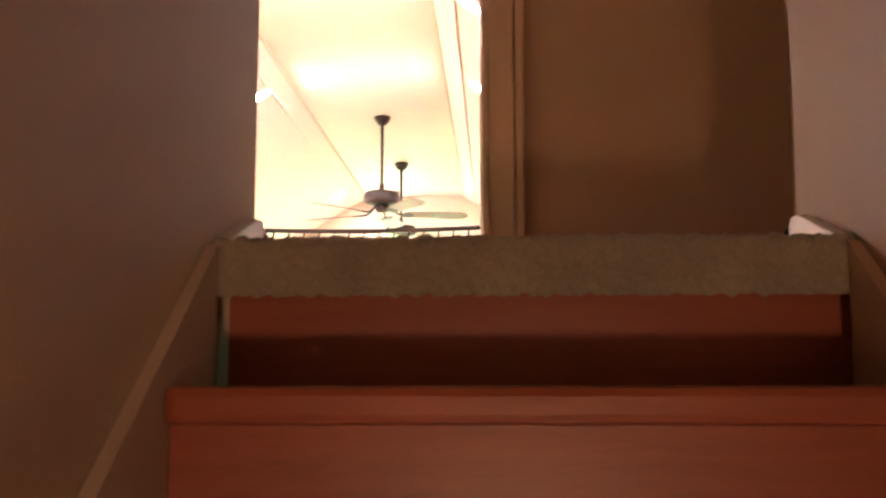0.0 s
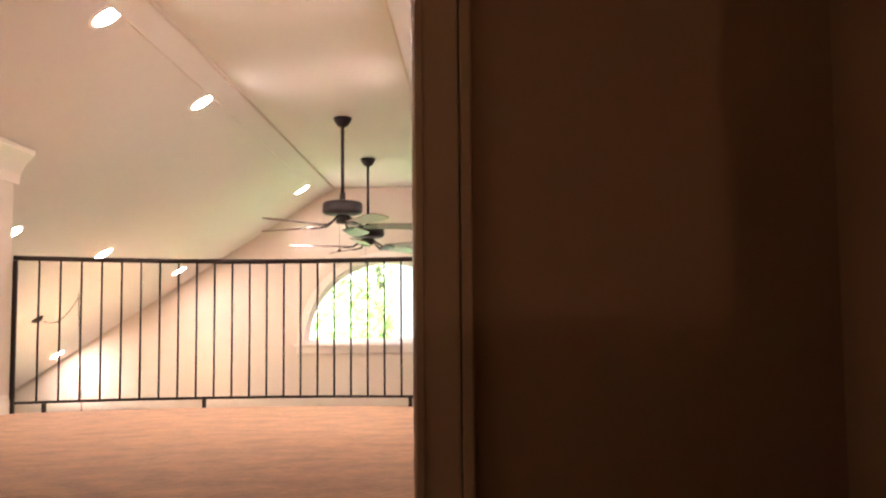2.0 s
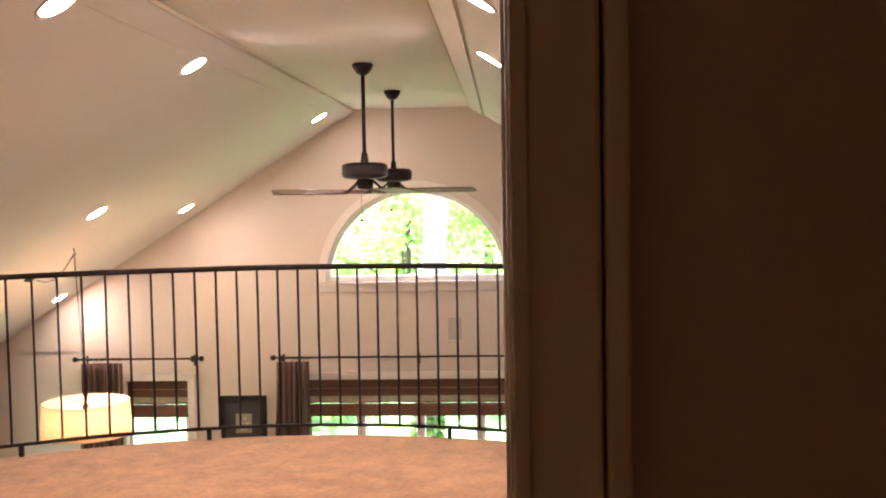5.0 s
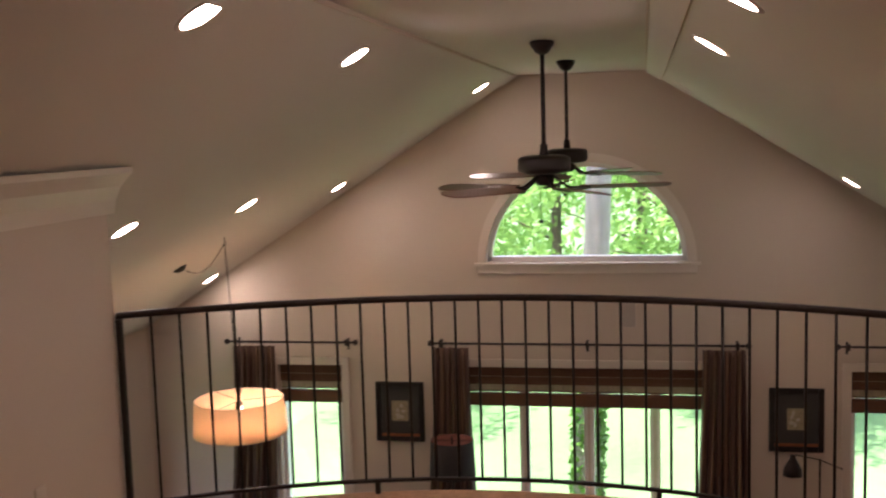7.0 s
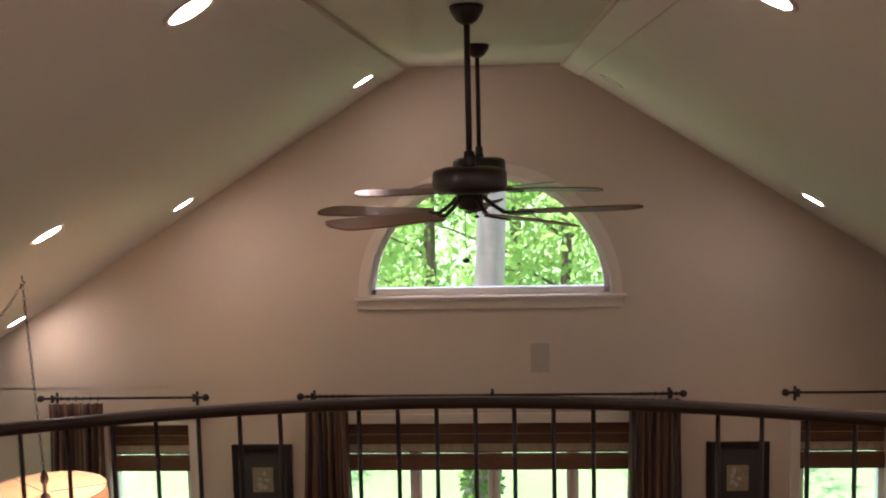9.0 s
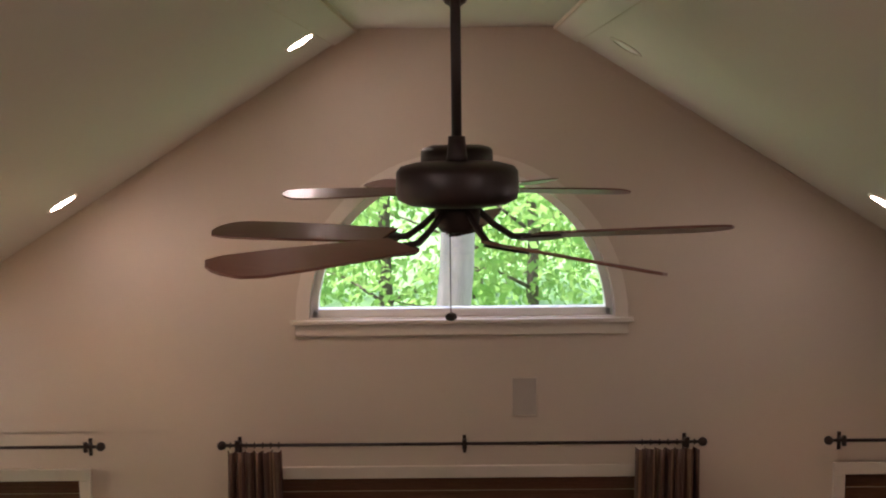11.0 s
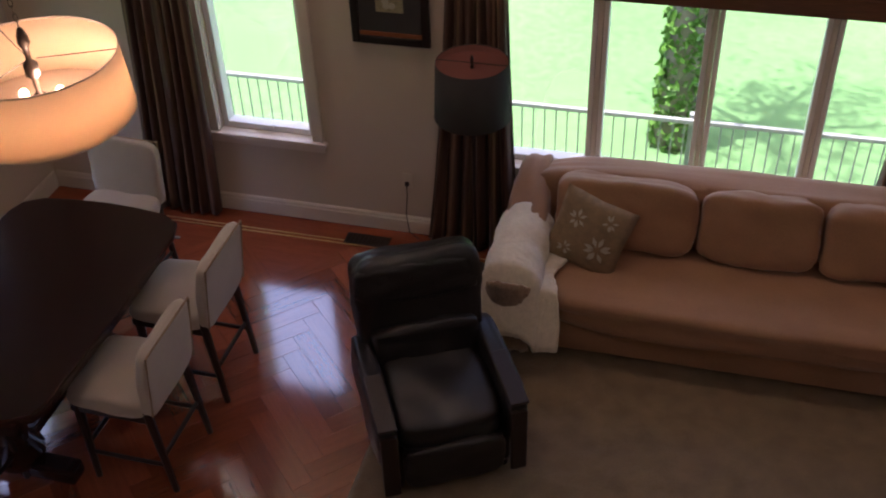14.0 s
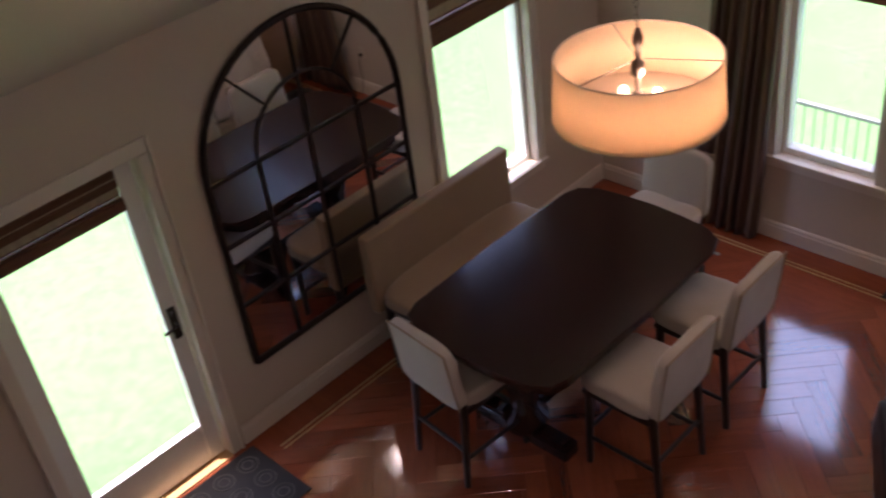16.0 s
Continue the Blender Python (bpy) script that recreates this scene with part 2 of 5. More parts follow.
def prism(outline, z0, z1, bevel=0.0, axis="z", bm=None):
    """An outline in two axes, pushed along the third."""
    k = bmesh.new()
    put = {"z": lambda a, b, c: (a, b, c), "y": lambda a, b, c: (a, c, b), "x": lambda a, b, c: (c, a, b)}[axis]
    lo = [k.verts.new(put(a, b, z0)) for a, b in outline]
    hi = [k.verts.new(put(a, b, z1)) for a, b in outline]
    k.faces.new(lo[::-1])
    k.faces.new(hi)
    n = len(lo)
    for i in range(n):
        k.faces.new((lo[i], lo[(i + 1) % n], hi[(i + 1) % n], hi[i]))
    bmesh.ops.recalc_face_normals(k, faces=k.faces[:])
    if bevel:
        rim = [e for e in k.edges if len({(v in hi) for v in e.verts}) == 1]
        bmesh.ops.bevel(k, geom=rim, offset=bevel, segments=2, profile=0.6, affect="EDGES")
    return join(bm, k)


def cushion(sx, sy, sz, at=(0, 0, 0), puff=0.35, seed=0, n=14, sag=0.0, bm=None):
    """A stuffed, rounded block with soft faces and slightly uneven sides."""
    k = bmesh.new()
    bmesh.ops.create_cube(k, size=2)
    bmesh.ops.subdivide_edges(k, edges=k.edges[:], cuts=n, use_grid_fill=True)
    e = 1 / max(0.08, puff)
    for v in k.verts:
        c = v.co
        p = 2 + 5 * (1 - puff)
        m = (abs(c.x) ** p + abs(c.y) ** p + abs(c.z) ** p) ** (1 / p)
        c = c / m
        w = 0.02 * noise.noise(c * 1.7 + Vector((seed, seed * 2, 0))) + 0.008 * noise.noise(c * 5 + Vector((seed, 3, 1)))
        drop = -sag * max(0, 1 - (c.x ** 2 + c.y ** 2)) if c.z > 0 else 0
        v.co = Vector((c.x * sx / 2, c.y * sy / 2, c.z * sz / 2 + drop)) + c * w * min(1, 4 * min(sx, sy, sz)) + Vector(at)
    return join(bm, k)


def holed_wall(u0, u1, v0, v1, holes, d0, d1, axis):
    """A wall in u and v (v up) with rectangular openings, from d0 to d1 in depth."""
    us = sorted({u0, u1, *[h[0] for h in holes], *[h[1] for h in holes]})
    vs = sorted({v0, v1, *[h[2] for h in holes], *[h[3] for h in holes]})
    bm = bmesh.new()
    put = {"y": lambda u, d, v: (u, d, v), "x": lambda u, d, v: (d, u, v)}[axis]
    solid = {}
    for i in range(len(us) - 1):
        for j in range(len(vs) - 1):
            cu, cv = (us[i] + us[i + 1]) / 2, (vs[j] + vs[j + 1]) / 2
            solid[i, j] = not any(h[0] < cu < h[1] and h[2] < cv < h[3] for h in holes)
    for (i, j), s in solid.items():
        if not s:
            continue
        q = [(us[i], vs[j]), (us[i + 1], vs[j]), (us[i + 1], vs[j + 1]), (us[i], vs[j + 1])]
        for d in (d0, d1):
            bm.faces.new([bm.verts.new(put(u, d, v)) for u, v in q])
        for (di, dj), (a, b) in {(0, -1): (0, 1), (1, 0): (1, 2), (0, 1): (2, 3), (-1, 0): (3, 0)}.items():
            if not solid.get((i + di, j + dj), False):
                bm.faces.new([bm.verts.new(put(*z)) for z in ((q[a][0], d0, q[a][1]), (q[b][0], d0, q[b][1]), (q[b][0], d1, q[b][1]), (q[a][0], d1, q[a][1]))])
    bmesh.ops.remove_doubles(bm, verts=bm.verts[:], dist=1e-4)
    bmesh.ops.recalc_face_normals(bm, faces=bm.faces[:])
    return bm


def structure(name, bm, material, label):
    return tagged(part(name, bm, material), label, kind="structure")

# ---- the large structure ----
GABLE, SIDE, LOFT = 11.30, 4.70, 2.962
RIDGE_X, RIDGE_Z, PITCH = 0.62, 5.19, 0.6217
BACK = -4.3


def vault(x):
    return RIDGE_Z - PITCH * max(0.0, abs(x) - RIDGE_X)


# gable wall: a lower band with windows, an arched opening above
GL = [(-3.22, -2.53, 0.68, 2.27), (-1.28, 1.34, 0.68, 2.27), (2.53, 3.22, 0.68, 2.27)]
SEAM = 2.60
wall_gable = structure("wall_gable", holed_wall(-SIDE - 0.15, SIDE + 0.15, -1.2, SEAM, GL, GABLE, GABLE + 0.16, "y"), WALL, "warm beige painted gable wall with tall windows")
ARCH_C, ARCH_R, ARCH_Z = 0.02, 0.99, 3.34
seg = 28
arc = [(ARCH_C + ARCH_R * math.cos(math.pi * i / seg), ARCH_Z + ARCH_R * math.sin(math.pi * i / seg)) for i in range(seg + 1)]
gb = bmesh.new()
cols = sorted({-SIDE - 0.15, -RIDGE_X, RIDGE_X, SIDE + 0.15, *[round(p[0], 5) for p in arc]})


def arc_z(x):
    return ARCH_Z + math.sqrt(max(0.0, ARCH_R ** 2 - (x - ARCH_C) ** 2))


def wall_top(x):
    return vault(x) + 0.02


for a, b in zip(cols, cols[1:]):
    inside = abs((a + b) / 2 - ARCH_C) < ARCH_R
    cells = [[(a, SEAM), (b, SEAM), (b, ARCH_Z), (a, ARCH_Z)], [(a, arc_z(a)), (b, arc_z(b)), (b, wall_top(b)), (a, wall_top(a))]] if inside else [[(a, SEAM), (b, SEAM), (b, wall_top(b)), (a, wall_top(a))]]
    for cell in cells:
        for y in (GABLE, GABLE + 0.16):
            gb.faces.new([gb.verts.new((x, y, z)) for x, z in cell])
    if inside:
        for p, q in ((cells[0][3], cells[0][2]), (cells[1][0], cells[1][1])):
            gb.faces.new([gb.verts.new(v) for v in ((p[0], GABLE, p[1]), (q[0], GABLE, q[1]), (q[0], GABLE + 0.16, q[1]), (p[0], GABLE + 0.16, p[1]))])
bmesh.ops.remove_doubles(gb, verts=gb.verts[:], dist=1e-4)
bmesh.ops.recalc_face_normals(gb, faces=gb.faces[:])
structure("wall_gable_top", gb, WALL, "warm beige upper gable wall round an arched window")

LWIN = (9.60, 10.50, 0.56, 2.24)
LDOOR = (6.58, 7.52, 0.0, 2.10)
structure("wall_left", holed_wall(-0.5, GABLE, -1.2, vault(SIDE) + 0.05, [LWIN, LDOOR], -SIDE - 0.15, -SIDE, "x"), WALL, "beige painted side wall with a glazed door and a window")
structure("wall_right", box(SIDE, SIDE + 0.15, -0.5, GABLE, -1.2, vault(SIDE) + 0.05), WALL, "plain beige painted side wall")
structure("wall_under_loft", box(-SIDE, SIDE, 1.2, 1.35, 0.0, 2.66), WALL, "plain beige wall under the loft")

# ceiling: two slopes and a flat ridge
cb = bmesh.new()
prof = [(-SIDE - 0.16, vault(SIDE + 0.16)), (-RIDGE_X, RIDGE_Z), (RIDGE_X, RIDGE_Z), (SIDE + 0.16, vault(SIDE + 0.16))]
prism(prof + [(x, z + 0.2) for x, z in prof[::-1]], BACK - 0.1, GABLE + 0.4, axis="y", bm=cb)
structure("ceiling", cb, CEIL, "cream painted vaulted ceiling with a flat ridge")
for s in (-1, 1):
    # flat band along each ridge edge between two thin beads, and a bead at the gable
    tb = prism([(s * RIDGE_X, RIDGE_Z - 0.004), (s * (RIDGE_X + 0.14), vault(RIDGE_X + 0.14) - 0.004), (s * (RIDGE_X + 0.14), vault(RIDGE_X + 0.14) - 0.016), (s * RIDGE_X, RIDGE_Z - 0.016)], BACK, GABLE - 0.002, axis="y")
    structure("trim_ridge", tb, CEIL, "narrow flat painted band along the ceiling edge")
    for x, h in ((RIDGE_X - 0.006, 0.022), (RIDGE_X + 0.141, 0.010)):
        top = min(RIDGE_Z, vault(x)) - 0.002
        structure("trim_ridge_bead", prism([(s * x, top), (s * (x + 0.013), top - 0.004), (s * (x + 0.011), top - h), (s * (x + 0.002), top - h)], BACK, GABLE - 0.003, axis="y"), WALL, "thin bead along the ceiling band")
    structure("trim_rake", prism([(s * RIDGE_X, RIDGE_Z - 0.003), (s * SIDE, vault(SIDE) - 0.003), (s * SIDE, vault(SIDE) - 0.05), (s * RIDGE_X, RIDGE_Z - 0.048)], GABLE - 0.007, GABLE - 0.003, axis="y"), WALL, "thin painted bead under the sloping ceiling")
structure("trim_rake_top", box(-RIDGE_X, RIDGE_X, GABLE - 0.007, GABLE - 0.003, RIDGE_Z - 0.048, RIDGE_Z - 0.003), WALL, "thin painted bead under the ridge")

floor = structure("floor", box(-SIDE, SIDE, 1.3, GABLE, -0.2, -0.006), FLOORB, "polished cherry parquet floor")

# loft: carpeted slab with a bowed edge, side walls, landing and stairwell
RAIL_X, RAIL_Y, BOW = 1.70, 5.16, 0.52


def rail_y(x):
    return RAIL_Y + BOW * (1 - (x / RAIL_X) ** 2)


edge = [(x, rail_y(x) + 0.035) for x in [RAIL_X * (1 - 2 * i / 24) for i in range(25)]]
slab = [(-SIDE, -0.095), (0.592, -0.095), (0.592, -0.32), (1.498, -0.32), (1.498, -0.095), (SIDE, -0.095), (SIDE, RAIL_Y + 0.035)] + edge + [(-SIDE, RAIL_Y + 0.035)]
structure("loft_floor", prism(slab, LOFT - 0.32, LOFT - 0.03, axis="z"), WALL, "painted loft slab with a bowed front")
structure("carpet", prism([(-1.72, -0.095), (0.594, -0.095), (0.594, -0.32), (1.496, -0.32), (1.496, -0.095), (1.86, -0.095), (1.86, RAIL_Y + 0.035)] + edge + [(-1.74, RAIL_Y + 0.035)], LOFT - 0.028, LOFT, 0.012), CARPET, "tan cut-pile loft carpet")


def sloped_wall(name, x0, x1, y0, y1, label, material=WALL, z0=LOFT - 0.02):
    top = [(x0, vault(x0)), (x1, vault(x1))]
    for r in (-RIDGE_X, RIDGE_X):
        if x0 < r < x1:
            top.insert(-1, (r, RIDGE_Z))
    return structure(name, prism([(x0, z0), (x1, z0)] + [(x, z + 0.02) for x, z in top[::-1]], y0, y1, axis="y"), material, label)


sloped_wall("wall_loft_left", -1.86, -1.72, -0.10, 5.16, "beige painted loft side wall")
sloped_wall("wall_loft_right", 1.74, 1.88, 1.286, 5.16, "beige painted loft side wall")
sloped_wall("wall_stub", 1.06, 1.84, 1.12, 1.285, "tan stairwell wall, darker than the beige walls", STAIRWALL)
sloped_wall("wall_landing_right", 1.84, 2.0, -0.098, 1.285, "tan stairwell wall, darker than the beige walls", STAIRWALL)
sloped_wall("wall_landing_back", -1.86, 0.45, -0.20, -0.10, "beige painted wall behind the landing")
sloped_wall("wall_stair_left", 0.45, 0.59, BACK, -0.10, "beige painted stairwell wall", z0=0.0)
sloped_wall("wall_stair_right", 1.50, 2.0, BACK, -0.10, "tan stairwell wall, darker than the beige walls", STAIRWALL, z0=0.0)
sloped_wall("wall_stair_end", 0.45, 2.0, BACK - 0.12, BACK, "beige painted stairwell end wall", z0=0.0)
sloped_wall("wall_back_right", 2.0, SIDE, -0.20, -0.10, "plain closing wall behind the loft")
sloped_wall("wall_back_left", -SIDE, -1.86, -0.20, -0.10, "plain closing wall behind the loft")
structure("wall_under_landing", box(0.59, 1.50, -0.31, -0.25, 0.0, LOFT - 0.33), WALL, "plain wall under the landing")
structure("stair_floor", box(0.5, 1.6, BACK, -2.0, 0.5, 0.62), STAIR, "cherry floor at the foot of the stairs")

# door casing and jamb of the loft opening
casing = thing("door_casing", "tan painted door casing at the loft opening", "casing", kind="structure")
part("casing_board", box(0.962, 1.058, 1.092, 1.118, LOFT, vault(0.9) - 0.01, 0.006), CASING, casing)
part("casing_bead", box(0.966, 0.984, 1.084, 1.0915, LOFT, vault(0.9) - 0.01, 0.003), CASING, casing)
part("casing_back_band", box(1.061, 1.085, 1.075, 1.118, LOFT, vault(0.9) - 0.01, 0.005), CASING, casing)
part("jamb", box(0.958, 1.058, 1.12, 1.285, LOFT, vault(0.9) - 0.01, 0.003), TRIM, casing)
part("casing_board", box(0.958, 1.058, 1.287, 1.315, LOFT, vault(0.9) - 0.01, 0.006), TRIM, casing)


def baseboard(x0, y0, x1, y1, z, side, h=0.13, name="baseboard"):
    """A moulded board along a wall line; side: the way into the room."""
    a, b, n = Vector((x0, y0)), Vector((x1, y1)), Vector(side)
    bm = bmesh.new()
    cut = [(0.0, 0.0), (0.016, 0.0), (0.016, h * 0.72), (0.011, h * 0.80), (0.012, h * 0.9), (0.004, h), (0.0, h)]
    rings = [[bm.verts.new((*(p + n * d), z + v)) for d, v in cut] for p in (a, b)]
    m = len(cut)
    for i in range(m):
        bm.faces.new((rings[0][i], rings[0][(i + 1) % m], rings[1][(i + 1) % m], rings[1][i]))
    bm.faces.new(rings[0])
    bm.faces.new(rings[1][::-1])
    bmesh.ops.recalc_face_normals(bm, faces=bm.faces[:])
    return structure(name, bm, TRIM, "cream painted moulded baseboard")


baseboard(-SIDE + 0.02, GABLE - 0.001, SIDE, GABLE - 0.001, 0, (0, -1), 0.14)
baseboard(-SIDE + 0.001, 7.63, -SIDE + 0.001, GABLE - 0.02, 0, (1, 0), 0.14)
baseboard(-SIDE + 0.001, 1.4, -SIDE + 0.001, 6.47, 0, (1, 0), 0.14)
baseboard(-1.719, 0.0, -1.719, 5.16, LOFT, (1, 0), 0.11)
baseboard(1.739, 1.32, 1.739, 5.16, LOFT, (-1, 0), 0.11)
baseboard(1.09, 1.119, 1.835, 1.119, LOFT, (0, -1), 0.09)
for s in (-1, 1):
    # crown at the head of the loft side walls
    x = s * (1.72 if s < 0 else 1.74)
    top = vault(x) - 0.01
    crown = prism([(x, top), (x - s * 0.11, top + 0.055), (x - s * 0.105, top + 0.028), (x - s * 0.05, top - 0.03), (x - s * 0.02, top - 0.09), (x - s * 0.012, top - 0.15), (x, top - 0.15)], 0.0 if s < 0 else 1.32, 5.21, axis="y")
    structure("trim_crown", crown, TRIM, "cream painted crown moulding under the slope")
    structure("trim_crown_return", box(min(x, x + s * 0.14), max(x, x + s * 0.14), 5.162, 5.20, top - 0.14, top - 0.02, 0.01), TRIM, "crown moulding return at the wall end")

# stairs
RISE, GO, NOSE_Y = 0.198, 0.265, -0.34
stairs = thing("staircase", "cherry wood stairs with a carpeted top nosing", "stairs", kind="structure")
for k in range(12):
    z, y = LOFT - 0.01 - RISE * k, NOSE_Y - GO * k
    if k:
        part("tread", box(0.612, 1.498, y - 0.03, y + GO - 0.002, z - 0.045, z, 0.012), STAIR, stairs)
    part("riser", box(0.612, 1.498, y + 0.002, y + 0.02, z - RISE + 0.001, z - 0.046), STAIR, stairs)
k = bmesh.new()
bmesh.ops.create_grid(k, x_segments=220, y_segments=36, size=0.5)
for v in k.verts:
    u, w = v.co.x + 0.5, v.co.y + 0.5
    a = w * 2.4
    if a < 1:
        y, z = NOSE_Y - 0.035 + 0.10 * (1 - a), LOFT + 0.002
    elif a < 1.5:
        t = (a - 1) / 0.5 * math.pi / 2
        y, z = NOSE_Y - 0.035 - 0.02 * math.sin(t), LOFT + 0.002 - 0.02 * (1 - math.cos(t))
    else:
        y, z = NOSE_Y - 0.055, LOFT - 0.018 - (a - 1.5) / 0.9 * 0.065
    f = 0.006 * noise.noise(Vector((u * 55, w * 14, 2))) + 0.004 * noise.noise(Vector((u * 160, w * 40, 5)))
    v.co = Vector((0.598 + 0.896 * u, y - f * (1 if a > 1 else 0), z + f * (1 if a < 1.4 else 0) + (0.006 * noise.noise(Vector((u * 60, 3, 1))) if w > 0.98 else 0)))
part("carpet_nosing", k, NOSE_CARPET, stairs, "grey-green looped carpet wrapped over the top step", smooth=True)
for x, s in ((0.592, 1), (1.498, -1)):
    bracket = thing("stair_skirt_end", "cream skirt board end with a black cup bracket", "trim", kind="structure")
    part("skirt_cap", prism([(NOSE_Y - 0.03, LOFT + 0.002), (-0.135, LOFT + 0.002), (-0.135, LOFT + 0.05), (-0.15, LOFT + 0.064), (-0.19, LOFT + 0.06)], min(x, x + s * 0.024), max(x, x + s * 0.024), 0.004, axis="x"), TRIM, bracket)
    part("cup", rod((x + s * 0.012, -0.134, LOFT + 0.032), (x + s * 0.012, -0.108, LOFT + 0.032), 0.020, 0.016, 16), IRON, bracket, "black metal cup")
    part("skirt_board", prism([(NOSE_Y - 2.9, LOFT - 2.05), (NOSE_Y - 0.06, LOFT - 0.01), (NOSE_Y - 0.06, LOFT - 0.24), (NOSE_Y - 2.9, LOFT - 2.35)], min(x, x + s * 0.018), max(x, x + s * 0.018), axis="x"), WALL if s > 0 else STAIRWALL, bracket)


# ---- windows, blinds, curtains ----
def frame_parts(win, u0, u1, v0, v1, d, into, axis, sill=True):
    """Casing round an opening on the room side. into: the sign of the way into the room."""
    def bar(name, ua, ub, va, vb, da, db, m=TRIM, bevel=0.006):
        lo, hi = sorted((d + into * da, d + into * db))
        bm = box(ua, ub, lo, hi, va, vb, bevel) if axis == "y" else box(lo, hi, ua, ub, va, vb, bevel)
        return part(name, bm, m, win)
    w = 0.085
    bar("casing", u0 - w, u0 - 0.003, v0, v1, 0.002, 0.022)
    bar("casing", u1 + 0.003, u1 + w, v0, v1, 0.002, 0.022)
    bar("casing", u0 - w, u1 + w, v1 + 0.002, v1 + w, 0.002, 0.022)
    bar("casing_bead", u0 - w, u0 - w + 0.018, v0, v1 + w, 0.0225, 0.034)
    bar("casing_bead", u1 + w - 0.018, u1 + w, v0, v1 + w, 0.0225, 0.034)
    if sill:
        bar("window_sill", u0 - w - 0.02, u1 + w + 0.02, v0 - 0.03, v0 - 0.001, -0.10, 0.045)
        bar("apron", u0 - w, u1 + w, v0 - 0.09, v0 - 0.031, 0.002, 0.018)
    return bar


def window(name, u0, u1, v0, v1, d, into, axis, panes, label):
    win = thing(name, label, "window", kind="structure")
    bar = frame_parts(win, u0, u1, v0, v1, d, into, axis)
    t = 0.045
    bar("window_frame", u0 + 0.002, u0 + t, v0, v1 - 0.002, -0.14, -0.05, SASH)
    bar("window_frame", u1 - t, u1 - 0.002, v0, v1 - 0.002, -0.14, -0.05, SASH)
    bar("window_frame", u0 + t, u1 - t, v1 - t, v1 - 0.002, -0.14, -0.05, SASH)
    bar("window_frame", u0 + t, u1 - t, v0, v0 + t, -0.14, -0.05, SASH)
    step = (u1 - u0) / panes
    for i in range(1, panes):
        c = u0 + step * i
        bar("mullion", c - 0.05, c - 0.018, v0 + t, v1 - t, -0.13, -0.055, SASH)
        bar("mullion_post", c - 0.016, c + 0.016, v0 + t, v1 - t, -0.13, -0.058, TRIM)
        bar("mullion", c + 0.018, c + 0.05, v0 + t, v1 - t, -0.13, -0.055, SASH)
    for i in range(panes):
        a, b = u0 + step * i + 0.03, u0 + step * (i + 1) - 0.03
        g = bar("pane", a, b, v0 + t - 0.01, v1 - t + 0.01, -0.105, -0.10, GLASS, 0)
        g.visible_shadow = False
        if panes == 1:
            c = (u0 + u1) / 2
            crank = bar("crank", c - 0.05, c + 0.05, v0 + t, v0 + t + 0.022, -0.049, -0.015, SASH)
    return win


window("window_1", *GL[0], GABLE, -1, "y", 1, "white-framed single casement window with a cream casing")
window("window_2", *GL[1], GABLE, -1, "y", 4, "wide white-framed window of four casements")
window("window_3", *GL[2], GABLE, -1, "y", 1, "white-framed single casement window with a cream casing")
window("window_4", *LWIN, -SIDE, 1, "x", 1, "white-framed casement window in the side wall")

# arched window
arch = thing("window_5", "half-round white window high in the gable", "window", kind="structure")


def arc_band(r0, r1, y0, y1, n=36):
    pts = [(ARCH_C + r1 * math.cos(math.pi * i / n), ARCH_Z + r1 * math.sin(math.pi * i / n)) for i in range(n + 1)]
    pts += [(ARCH_C + r0 * math.cos(math.pi * i / n), ARCH_Z + r0 * math.sin(math.pi * i / n)) for i in range(n, -1, -1)]
    bm = bmesh.new()
    vs = [[bm.verts.new((x, y, z)) for x, z in pts] for y in (y0, y1)]
    m = len(pts)
    for i in range(n):
        for k in (0, 1):
            bm.faces.new((vs[k][i], vs[k][i + 1], vs[k][m - 2 - i], vs[k][m - 1 - i]))
    for i in range(m):
        bm.faces.new((vs[0][i], vs[0][(i + 1) % m], vs[1][(i + 1) % m], vs[1][i]))
    bmesh.ops.recalc_face_normals(bm, faces=bm.faces[:])
    return bm


part("casing", arc_band(ARCH_R + 0.002, ARCH_R + 0.085, GABLE - 0.022, GABLE - 0.002), TRIM, arch)
part("window_frame", arc_band(ARCH_R - 0.05, ARCH_R - 0.002, GABLE + 0.05, GABLE + 0.14), SASH, arch)
part("window_frame", box(ARCH_C - ARCH_R + 0.01, ARCH_C + ARCH_R - 0.01, GABLE + 0.05, GABLE + 0.14, ARCH_Z + 0.001, ARCH_Z + 0.055, 0.006), SASH, arch)
part("window_sill", box(ARCH_C - ARCH_R - 0.12, ARCH_C + ARCH_R + 0.12, GABLE - 0.045, GABLE - 0.002, ARCH_Z - 0.03, ARCH_Z - 0.002, 0.006), TRIM, arch)
part("apron", box(ARCH_C - ARCH_R - 0.09, ARCH_C + ARCH_R + 0.09, GABLE - 0.02, GABLE - 0.002, ARCH_Z - 0.11, ARCH_Z - 0.031, 0.005), TRIM, arch)
pane = part("pane", prism([(ARCH_C + (ARCH_R - 0.03) * math.cos(math.pi * i / 36), ARCH_Z + 0.03 + (ARCH_R - 0.045) * math.sin(math.pi * i / 36)) for i in range(37)], GABLE + 0.095, GABLE + 0.10, axis="y"), GLASS, arch)
pane.visible_shadow = False

